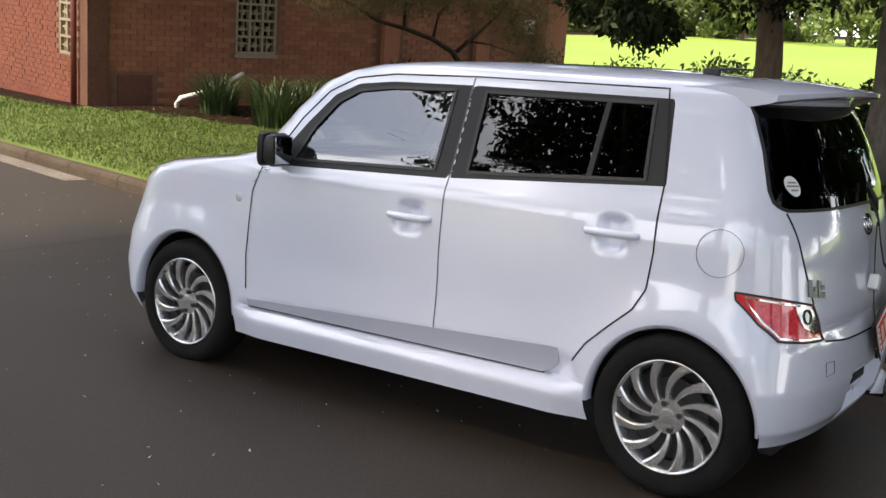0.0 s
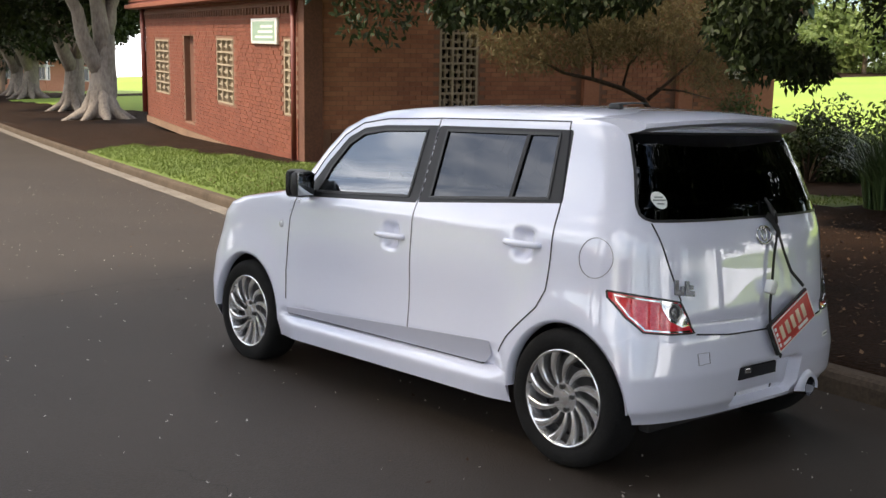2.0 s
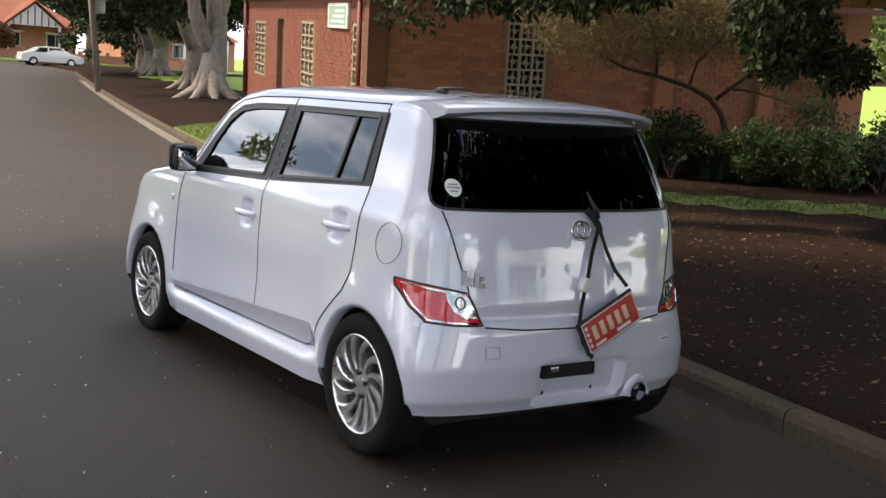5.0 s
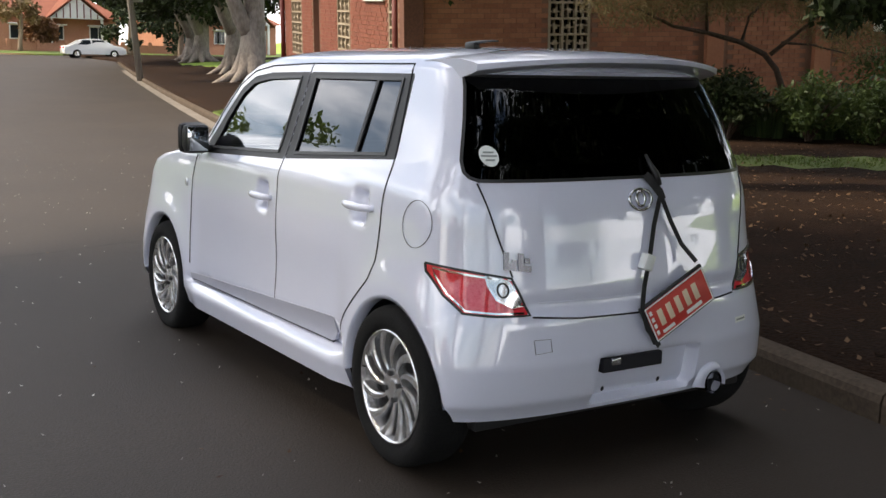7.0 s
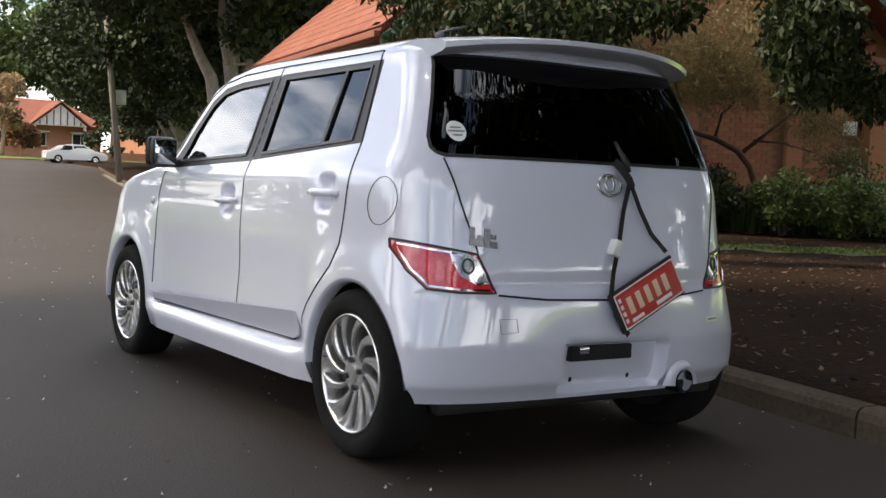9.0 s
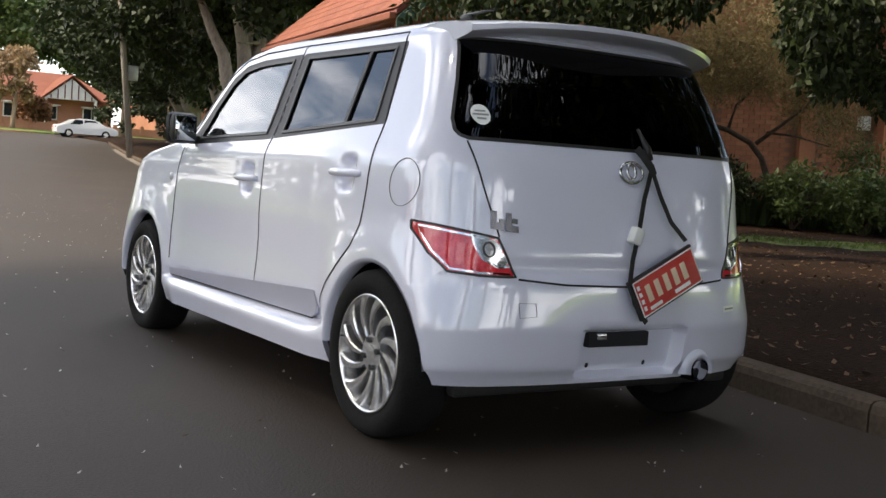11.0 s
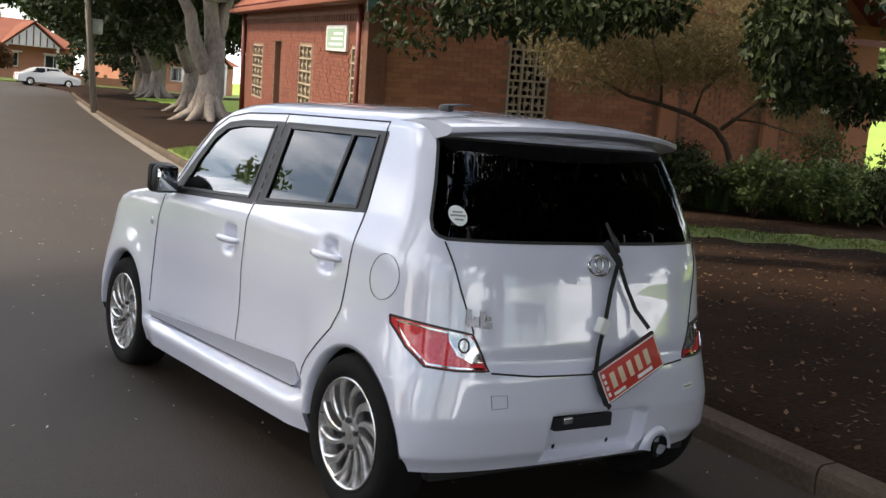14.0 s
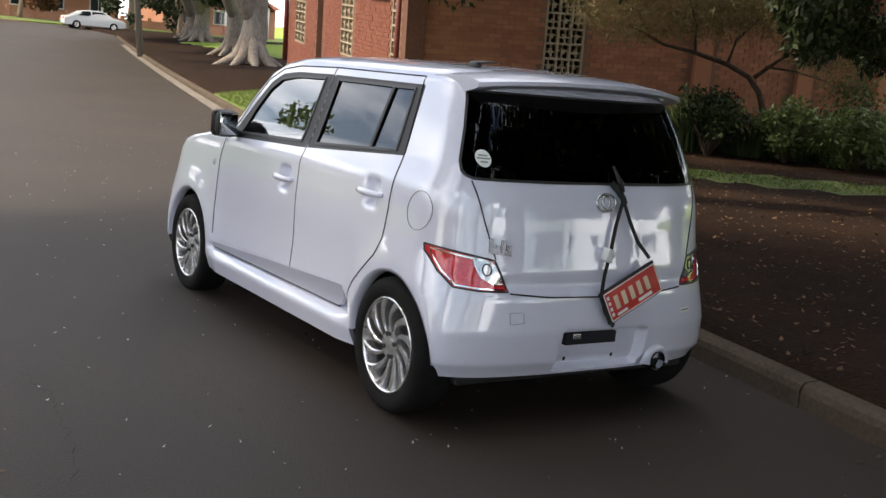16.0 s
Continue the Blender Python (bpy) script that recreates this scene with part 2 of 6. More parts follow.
# gutter strip along the kerb foot
ys2 = np.linspace(8.5, 60, 100)
V, F = [], []
for i, y in enumerate(ys2):
    wob = 0.30 + 0.05 * noise.noise(Vector((y * 0.9, 3, 0)))
    for d in (-wob, -0.002):
        V.append((kerb_x(y) + d, y, road_h(y) + 0.005))
    if i:
        F.append((2 * i - 2, 2 * i - 1, 2 * i + 1, 2 * i))
tagged(mesh("gutter", V, F, M["gutter"]), "pale worn concrete gutter strip along the kerb", kind="structure", category="gutter")

# verge: mulch and lawn on the kerb side
ysg = np.concatenate([np.linspace(-60, -12, 10), np.linspace(-10, 34, 89), np.linspace(36, 75, 24), np.linspace(90, 260, 12)])
dsg = np.concatenate([[0.12, 0.14, 0.4], np.linspace(0.8, 16, 34), np.linspace(18, 60, 16), np.linspace(75, 260, 14)])
nd = len(dsg)
V = []
for y in ysg:
    for d in dsg:
        x = kerb_x(min(y, 75)) + d
        V.append((x, y, road_h(min(y, 75)) - 0.1 if d < 0.13 else ground_h(x, min(y, 75)) if y <= 75 else road_h(min(y, 95)) + 0.1 + 0.05 * max(0, x - 16) * smooth(60, 120, x)))
F = [(i * nd + j, i * nd + j + 1, (i + 1) * nd + j + 1, (i + 1) * nd + j) for i in range(len(ysg) - 1) for j in range(nd - 1)]


def lawn_at(x, y):
    """Whether grass grows at this spot: the lawn by the wall corner, the thin strip before the shrubs, the far corner, the field."""
    d = x - kerb_x(y)
    n = 0.35 * noise.noise(Vector((x * 0.8, y * 0.8, 7)))
    if 8.5 < y < 21.5 and 0.1 < d < n + (4.3 - 0.5 * max(0.0, y - 9.5) if y < 13.5 else 2.3 - 0.12 * (y - 13.5)):
        return True
    if 5.5 < y <= 8.5 and 0.1 < d < 4.2 + n:
        return True
    s = (x - 9.0) * 0.8 + (y - 6.2) * -0.6
    q = (x - 9.0) * 0.6 + (y - 6.2) * 0.8
    if abs(q + n * 0.8) < 0.75 and -3 < s < 9:
        return True
    return False


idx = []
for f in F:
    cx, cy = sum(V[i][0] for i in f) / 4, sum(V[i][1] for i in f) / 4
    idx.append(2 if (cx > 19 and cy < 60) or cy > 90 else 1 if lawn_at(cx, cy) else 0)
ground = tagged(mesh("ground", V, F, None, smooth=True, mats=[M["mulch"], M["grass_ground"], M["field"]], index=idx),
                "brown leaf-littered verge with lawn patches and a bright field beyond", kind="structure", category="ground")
V = [(kerb_x(y) - 9 - d, y, road_h(y) + (0.12 if d else 0) ) for y in np.linspace(-60, 75, 40) for d in (0.0, 0.15, 5, 20, 60, 200)]
F = [(i * 6 + j + 1, i * 6 + j, (i + 1) * 6 + j, (i + 1) * 6 + j + 1) for i in range(39) for j in range(5)]
tagged(mesh("ground", V, F, M["grass_ground"], smooth=True), "grass verge across the road", kind="structure", category="ground")
V = [(x, y, road_h(min(y, 140)) + 0.1) for y in (87, 100, 160, 400) for x in (-300, -60, 0, 20, 40, 110, 400)]
F = [(i * 7 + j, i * 7 + j + 1, (i + 1) * 7 + j + 1, (i + 1) * 7 + j) for i in range(3) for j in range(6)]
tagged(mesh("ground", V, F, M["grass_ground"], smooth=True), "grass beyond the cross street", kind="structure", category="ground")

# kerb of single stones
kerb = empty("kerb", label="weathered concrete kerb along the verge", category="kerb", kind="structure")
edges = list(np.arange(-9.0, 72.0, 1.2))
for a, b in zip(edges[:-1], edges[1:]):
    a2, b2 = a + 0.006, b - 0.006
    V = []
    for y in (a2, b2):
        x, h = kerb_x(y), road_h(y)
        for dx, dz in ((0, -0.05), (0.0, 0.085), (0.012, 0.118), (0.04, 0.132), (0.15, 0.134), (0.15, -0.05)):
            V.append((x + dx, y, h + dz))
    F = [(k, k + 1, k + 7, k + 6) for k in range(5)] + [(5, 4, 3, 2, 1, 0), (6, 7, 8, 9, 10, 11)]
    mesh("kerbstone", V, F, M["concrete"], kerb)


# ---- brick hall ----
C0 = Vector((7.21, 13.54, 0.0))
AV, AU = Vector((0.9575, -0.2885, 0.035)).normalized(), Vector((0.2610, 0.9650, 0.037)).normalized()
AN = AV.cross(AU).normalized()
AU = AN.cross(AV).normalized() + Vector((0, 0, 0.030))  # the courses climb with the street
HALL = Matrix((AV, AU, AN)).transposed().to_4x4()
HALL.translation = C0
hall = empty("brick_hall", label="single-storey red brick hall with breeze-block vents and terracotta roof", category="building")
hall.matrix_world = HALL
LV, LU, TOP = 10.35, 15.4, 3.80


def hpart(name, bm, mat, label="", smooth=False):
    return part(name, bm, mat, hall, label, smooth)


def wall_with_holes(name, length, z0, z1, holes, along, mat, thick=0.24):
    """A wall in the hall's own axes, with openings through it; along 'v' is the gable front, 'u' the long side."""
    us = sorted({0.0, length, *[h[0] for h in holes], *[h[1] for h in holes]})
    for a, b in zip(us[:-1], us[1:]):
        zs = [(z0, z1)]
        for h in holes:
            if h[0] <= a + 1e-6 and h[1] >= b - 1e-6:
                zs = [(z0, h[2]), (h[3], z1)]
        for c, d in zs:
            hpart(name, box((a, 0.012, c), (b, thick, d)) if along == "v" else box((0.012, a, c), (thick, b, d)), mat)


VENT_F = [(2.66, 3.42, 1.46, 3.14)]
VENT_S = [(0.58, 1.20, 1.32, 2.68), (5.05, 6.45, 1.26, 2.66), (12.0, 13.8, 1.14, 2.58)]
SLOT = (8.9, 10.0, 0.55, 2.72)
wall_with_holes("front_wall", LV, 0.2, TOP, VENT_F, "v", M["mortar"])
wall_with_holes("side_wall", LU, 0.2, TOP, VENT_S + [SLOT], "u", M["mortar"])
hpart("back_wall", join_bm(box((0.3, LU - 0.24, 0.2), (LV, LU, TOP)), box((LV - 0.24, 0.3, 0.2), (LV, LU - 0.3, TOP))), M["brick"])
# solid dark box, stands in for shade seen through the vents
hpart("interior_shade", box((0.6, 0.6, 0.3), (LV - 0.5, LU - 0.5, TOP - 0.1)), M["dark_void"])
# gable triangle over the front wall
PITCH = math.tan(radians(42))
gy = LV / 2 * PITCH
bm = bmesh.new()
vs = [bm.verts.new(c) for c in ((0, 0, TOP), (LV, 0, TOP), (LV / 2, 0, TOP + gy), (0, 0.24, TOP), (LV, 0.24, TOP), (LV / 2, 0.24, TOP + gy))]
for f in ((0, 1, 2), (5, 4, 3), (0, 3, 4, 1), (1, 4, 5, 2), (2, 5, 3, 0)):
    bm.faces.new([vs[i] for i in f])
hpart("gable", bm, M["brick"])


def bricks(along, length, z0, z1, holes, mat, singles=None):
    """Courses of bricks standing 12 mm proud of the mortar face; singles: the stretch whose bricks are objects of their own."""
    V, F = [], []
    rng = random.Random(5)
    bl, bh, j = 0.230, 0.076, 0.010
    shared = {}
    row, z, made = 0, z0, 0
    while z + bh <= z1:
        s = -0.12 if row % 2 else 0.0
        while s < length:
            a, b = max(s, 0.0), min(s + bl, length)
            s += bl + j
            if b - a < 0.05 or any(a < h[1] + 0.02 and b > h[0] - 0.02 and z < h[3] + 0.02 and z + bh > h[2] - 0.02 for h in holes):
                continue
            out = rng.uniform(-0.003, 0.003)
            if singles and singles[0] < a and b < singles[1] and singles[2] < z < singles[3] and b - a > 0.229 and made < 290:
                me = shared.get("brick")
                if me is None:
                    bb = box((0, 0, 0), (bl, 0.03, bh))
                    me = bpy.data.meshes.new("brick")
                    bb.to_mesh(me)
                    bb.free()
                    me.materials.append(M["brick_piece"])
                    shared["brick"] = me
                ob = new("brick", me)
                ob.parent = hall
                ob.location = (a, -0.001 + out, z)
                made += 1
                continue
            o = len(V)
            lo, hi = -0.001 + out, 0.02
            for cs in (a, b):
                for dd in (lo, hi):
                    for cz in (z, z + bh):
                        V.append((cs, dd, cz) if along == "v" else (dd, cs, cz))
            F.extend([(o, o + 1, o + 5, o + 4), (o, o + 2, o + 3, o + 1), (o + 4, o + 5, o + 7, o + 6), (o + 1, o + 3, o + 7, o + 5), (o, o + 4, o + 6, o + 2)])
        row += 1
        z += bh + j
    ob = mesh("brickwork", V, F, mat, hall)
    ob["kind"] = "stuff"


def vent_panel(a, b, z0, z1, cols, rows, along):
    """A panel of pierced blocks: a frame, and in each block a ring of four uneven openings."""
    parts = []
    cw, rh = (b - a) / cols, (z1 - z0) / rows

    def bar(s0, s1, c0, c1, d0=0.03, d1=0.10):
        parts.append(box((s0, d0, c0), (s1, d1, c1)) if along == "v" else box((d0, s0, c0), (d1, s1, c1)))
    for i in range(cols + 1):
        bar(a + i * cw - 0.022, a + i * cw + 0.022, z0, z1, 0.0, 0.11)
    for k in range(rows + 1):
        bar(a, b, z0 + k * rh - 0.02, z0 + k * rh + 0.02, 0.001, 0.109)
    for i in range(cols):
        for k in range(rows):
            cx, cz = a + (i + 0.5) * cw, z0 + (k + 0.5) * rh
            off = 0.12 * (1 if (i + k) % 2 else -1)
            bar(cx - 0.016 + off * cw * 0.6, cx + 0.016 + off * cw * 0.6, cz - rh / 2, cz + rh / 2)
            bar(cx - cw / 2, cx + cw / 2, cz - 0.015 - off * rh * 0.5, cz + 0.015 - off * rh * 0.5, 0.032, 0.098)
            bar(cx - cw * 0.16, cx + cw * 0.16, cz - rh * 0.16, cz + rh * 0.16, 0.034, 0.096)
    return hpart("breeze_block_vent", join_bm(*parts), M["breeze"], "pale pierced breeze-block vent")


vent_panel(*VENT_F[0], 3, 6, "v")
vent_panel(*VENT_S[0], 2, 5, "u")
vent_panel(*VENT_S[1], 3, 5, "u")
vent_panel(*VENT_S[2], 3, 5, "u")
hpart("recess", box((0.16, SLOT[0], SLOT[2]), (0.22, SLOT[1], SLOT[3])), M["brick_dark"], "dark recessed doorway")
# corner pier, pilasters, plinths, downpipe
hpart("corner_pier", box((-0.03, -0.07, 0.25), (0.32, 0.26, TOP), 0.008), M["brick_dark"], "dark brown brick corner pier")
for a in (5.75, 8.05):
    hpart("pilaster", box((a, -0.10, 0.2), (a + 0.36, 0.02, TOP), 0.006), M["brick"])
hpart("end_pier", box((9.78, -0.30, 0.2), (10.38, 0.05, TOP), 0.006), M["brick"])
hpart("plinth", box((-0.02, 0.30, 0.15), (0.03, LU, 0.33)), M["render"], "pale cement base course")
hpart("plinth", box((0.50, -0.016, 0.2), (1.10, 0.03, 1.05)), M["brick_dark"], "patched brickwork at the wall foot")
# corbelled dentil course under the eaves
hpart("corbel_course", join_bm(box((-0.045, 0.3, 3.30), (0.03, LU, 3.38)), *[box((-0.04, 0.42 + 0.235 * k, 3.17), (0.03, 0.54 + 0.235 * k, 3.30)) for k in range(63)]), M["brick_dark"], "dark corbelled brick course")
v, f = tube([(-0.09, 0.36, 0.40), (-0.09, 0.36, 3.45)], 0.05, 12)
mesh("downpipe", v, f, M["maroon"], hall, "dark red downpipe", True)
v, f = tube([(-0.09, 0.36, 0.38), (-0.09, 0.36, 0.52)], 0.055, 12)
mesh("downpipe_foot", v, f, M["white_paint"], hall, "white pipe foot", True)
v, f = tube([(-0.08, LU - 0.1, 0.45), (-0.08, LU - 0.1, 3.5)], 0.07, 12)
mesh("downpipe", v, f, M["maroon"], hall, "dark red downpipe", True)
for (a, b, c, d) in VENT_F:
    hpart("vent_sill", box((a - 0.05, -0.025, c - 0.09), (b + 0.05, 0.05, c - 0.025), 0.004), M["breeze"])
hpart("wall_lamp", box((9.38, -0.10, 2.02), (9.63, 0.02, 2.30), 0.02), M["white_paint"], "small white wall box")
# roof: two tiled slopes, fascia, gutter, green barge board
OV, OG, HIP = 0.30, 1.0, 7.0


def slope(side):
    """One roof slope: rows of pan tiles over a deck."""
    V, F = [], []
    run = LV / 2 + OV
    rows = 22
    length = LU + 2 * OG
    for r in range(rows):
        p0, p1 = run * r / rows, run * (r + 1) / rows + 0.03
        n = int(length / 0.21)
        for k in range(n):
            u0, u1 = -OG + length * k / n, -OG + length * (k + 1) / n
            if u1 > LU + OG - HIP * p0 / run:
                continue
            o = len(V)
            for p, lift in ((p0, 0.045), (p1, 0.012)):
                for q, bulge in ((0, 0), (0.3, 0.035), (0.65, 0.035), (1.0, 0)):
                    x = -OV + p
                    V.append((x if side == 0 else LV - x, u0 + (u1 - u0) * q, TOP - OV * PITCH + p * PITCH + 0.10 + lift + bulge))
            for q in range(3):
                F.append((o + q, o + q + 1, o + 5 + q, o + 4 + q) if side else (o + q + 1, o + q, o + 4 + q, o + 5 + q))
            F.append((o, o + 1, o + 2, o + 3))
    ob = mesh("roof_tiles", V, F, M["roof_tile"], hall, "terracotta pan tiles")
    ob["kind"] = "stuff"
    bm = bmesh.new()
    c = [(-OV, -OG), (LV / 2, -OG), (LV / 2, LU + OG - HIP), (-OV, LU + OG)]
    lo = [bm.verts.new((x if side == 0 else LV - x, u, TOP + x * PITCH + 0.02)) for x, u in c]
    hi = [bm.verts.new((x if side == 0 else LV - x, u, TOP + x * PITCH + 0.10)) for x, u in c]
    bm.faces.new(lo)
    bm.faces.new(hi)
    for k in range(4):
        bm.faces.new((lo[k], lo[(k + 1) % 4], hi[(k + 1) % 4], hi[k]))
    bmesh.ops.recalc_face_normals(bm, faces=bm.faces[:])
    hpart("roof_deck", bm, M["maroon"])
    # barge board along the gable edge
    bm = bmesh.new()
    pts = [(-OV, TOP - OV * PITCH - 0.02), (LV / 2, TOP + gy - 0.02), (LV / 2, TOP + gy - 0.30), (-OV, TOP - OV * PITCH - 0.26)]
    a = [bm.verts.new((x if side == 0 else LV - x, -OG - 0.05, z)) for x, z in pts]
    b = [bm.verts.new((x if side == 0 else LV - x, -OG, z)) for x, z in pts]
    bm.faces.new(a)
    bm.faces.new(b)
    for k in range(4):
        bm.faces.new((a[k], a[(k + 1) % 4], b[(k + 1) % 4], b[k]))
    bmesh.ops.recalc_face_normals(bm, faces=bm.faces[:])
    hpart("barge_board", bm, M["green_trim"], "dark green barge board")


slope(0)
slope(1)
bm = bmesh.new()
for lift in (0.03, 0.13):
    bm.faces.new([bm.verts.new(c) for c in ((-OV, LU + OG, TOP - OV * PITCH + lift), (LV + OV, LU + OG, TOP - OV * PITCH + lift), (LV / 2, LU + OG - HIP, TOP + gy + lift))])
hpart("hip_end", bm, M["roof_tile"])
z = TOP - OV * PITCH
hpart("eaves_gutter", box((-OV - 0.12, -OG, z - 0.05), (-OV - 0.005, LU + OG, z + 0.07), 0.02), M["roof_tile"], "red painted eaves gutter")
hpart("soffit", box((-OV, -OG, z - 0.06), (0.02, LU + OG, z - 0.03)), M["maroon"])
hpart("tie_beam", box((-OV, -OG - 0.02, TOP - 0.42), (LV + OV, -OG + 0.08, TOP - 0.30)), M["maroon"])
# notice board on the long wall
sign = empty("wall_sign", label="small white-framed pale green notice board on the brick wall", category="sign")
sign.matrix_world = HALL
part("board", box((-0.06, 1.5, 2.60), (0.0, 3.3, 3.09), 0.01), M["white_paint"], sign)
part("band", box((-0.065, 1.62, 2.66), (-0.058, 3.18, 3.03)), M["sign_green"], sign, "pale green printed panel")
for k in range(3):
    part("text_bar", box((-0.069, 1.75, 2.71 + 0.10 * k), (-0.064, 2.95 - 0.2 * k, 2.755 + 0.10 * k)), M["white_paint"], sign)
# low stone edging and paving by the front wall
edging = empty("stone_edging", label="low sandstone block edging before the shrubs", category="edging", kind="structure")
edging.matrix_world = HALL
for k in range(4):
    a = 4.6 + 0.46 * k
    part("stone", box((a, -1.35, 0.2), (a + 0.44, -1.10, 0.72 + 0.01 * (k % 2)), 0.02), M["stone"], edging)
paving = hpart("paving_slab", box((0.36, -0.9, 0.2), (1.9, -0.08, 0.52), 0.01), M["concrete"], "concrete apron slab")
# white waste pipe by the wall
v, f = tube([HALL @ Vector(p) for p in ((1.30, -0.55, 0.40), (1.30, -0.55, 0.66), (1.36, -0.55, 0.74), (1.70, -0.50, 0.80), (2.2, -0.42, 0.95), (2.75, -0.1, 1.10))], 0.04, 10)
tagged(mesh("waste_pipe", v, f, M["pvc"], smooth=True), "white plastic waste pipe against the brick wall", "pipe")
BRICK_JOBS = [("v", LV, 0.25, TOP - 0.02, VENT_F + [(0.49, 1.11, 0.0, 1.06), (5.74, 6.12, 0, 9), (8.04, 8.42, 0, 9), (9.77, 10.9, 0, 9)], M["brick"], (6.15, 8.0, 0.6, 2.4)),
              ("u", LU, 0.34, TOP - 0.02, VENT_S + [SLOT], M["brick_side"], None)]


# ---- plants ----
def leaves(centres, count, size, spread, seed, narrow=0.45, droop=0.3):
    """Single leaves about clump centres (x, y, z, radius): uneven diamonds, each an island of its own."""
    rng = np.random.default_rng(seed)
    c = np.array(centres, dtype=float)
    wgt = c[:, 3] ** 2
    pick = rng.choice(len(c), size=count, p=wgt / wgt.sum())
    d = rng.normal(size=(count, 3))
    d /= np.linalg.norm(d, axis=1)[:, None]
    r = c[pick, 3] * rng.uniform(0.25, 1.0, count) ** 0.6 * spread
    p = c[pick, :3] + d * r[:, None] * np.array([1, 1, 0.8])
    a = rng.normal(size=(count, 3))
    a[:, 2] -= droop * 2
    a /= np.linalg.norm(a, axis=1)[:, None]
    b = np.cross(a, rng.normal(size=(count, 3)))
    b /= np.linalg.norm(b, axis=1)[:, None]
    L = size * rng.uniform(0.6, 1.3, count)[:, None]
    W = L * narrow * 0.5
    q = np.stack([p, p + a * L * 0.45 + b * W, p + a * L, p + a * L * 0.4 - b * W], axis=1).reshape(-1, 3)
    f = np.arange(count * 4).reshape(-1, 4)
    return q, f


def quick_mesh(name, verts, faces, mat, parent=None, kind=""):
    me = bpy.data.meshes.new(name)
    n = len(faces)
    me.vertices.add(len(verts))
    me.vertices.foreach_set("co", np.asarray(verts, dtype=np.float32).ravel())
    k = faces.shape[1]
    me.loops.add(n * k)
    me.loops.foreach_set("vertex_index", faces.astype(np.int32).ravel())
    me.polygons.add(n)
    me.polygons.foreach_set("loop_start", np.arange(0, n * k, k, dtype=np.int32))
    me.update(calc_edges=True)
    me.validate()
    me.materials.append(mat)
    ob = new(name, me)
    if parent is not None:
        ob.parent = parent
    if kind:
        ob["kind"] = kind
    return ob


def wander(p, q, seed, n=7, amp=0.25):
    p, q = Vector(p), Vector(q)
    out = []
    for i in range(n):
        k = i / (n - 1)
        w = Vector((noise.noise(Vector((seed, k * 3, 1))), noise.noise(Vector((seed, k * 3, 5))), noise.noise(Vector((seed, k * 3, 9))) * 0.5))
        out.append(p.lerp(q, k) + w * amp * math.sin(math.pi * min(1, k * 1.2 + 0.05)))
    return out


def tree(name, base, trunk_top, r0, limbs, clumps, n_leaves, leaf_size, bark, leaf, label, seed, narrow=0.45, droop=0.3, spread=1.0, roots=0, branch=3):
    """A tapered trunk with limbs to given ends, and a crown of leaves about clumps."""
    t = empty(name, label=label, category="tree")
    pts = wander(base, trunk_top, seed, 9, 0.12)
    rad = [r0 * (1.25 if i == 0 else 1.0) * (1 - 0.45 * i / 8) for i in range(9)]
    jobs = [tube(pts, rad, 16)]
    for k in range(roots):
        a = 2 * math.pi * k / roots + 0.3
        e = Vector(base) + Vector((math.cos(a), math.sin(a), 0)) * r0 * 1.9
        jobs.append(tube([Vector(base) + Vector((math.cos(a) * r0 * 0.3, math.sin(a) * r0 * 0.3, r0 * 1.5)), Vector(base).lerp(e, 0.5) + Vector((0, 0, r0 * 0.5)), e + Vector((0, 0, 0.02)), e + Vector((math.cos(a), math.sin(a), -0.4)) * r0], [r0 * 0.5, r0 * 0.36, r0 * 0.2, r0 * 0.06], 8))
    v, f = merge(*jobs)
    mesh("trunk", v, f, bark, t, smooth=True)
    jobs = []
    rng = random.Random(seed)
    for k, (at, end, r) in enumerate(limbs):
        p = pts[at]
        lp = wander(p, end, seed + k * 1.7, 8, 0.35)
        jobs.append(tube(lp, [r * (1 - 0.8 * i / 7) for i in range(8)], 9))
        for b in range(branch):
            s = lp[rng.randint(3, 7)]
            e = s + Vector((rng.uniform(-1, 1), rng.uniform(-1, 1), rng.uniform(-0.4, 0.7))) * (end[2] - p[2] + 2) * 0.28
            jobs.append(tube(wander(s, e, seed + b + k, 5, 0.15), [r * 0.3 * (1 - 0.2 * i) for i in range(5)], 6))
    for v, f in jobs[:8]:
        mesh("limb", v, f, bark, t, smooth=True)
    if jobs[8:]:
        v, f = merge(*jobs[8:])
        mesh("twig_growth", v, f, bark, t, smooth=True)["kind"] = "stuff"
    q, f = leaves(clumps, n_leaves, leaf_size, spread, seed, narrow, droop)
    quick_mesh("crown", q, f, leaf, t, "stuff")
    return t


def clump_cloud(lo, hi, n, r, seed, hollow=0.0):
    rng = random.Random(seed)
    out = []
    c = [(a + b) / 2 for a, b in zip(lo, hi)]
    while len(out) < n:
        p = [rng.uniform(-1, 1) for _ in range(3)]
        q = sum(k * k for k in p)
        if q > 1 or q < hollow:
            continue
        out.append([c[k] + p[k] * (hi[k] - lo[k]) / 2 for k in range(3)] + [r * rng.uniform(0.6, 1.3)])
    return out


def gz(x, y):
    return ground_h(x, y)


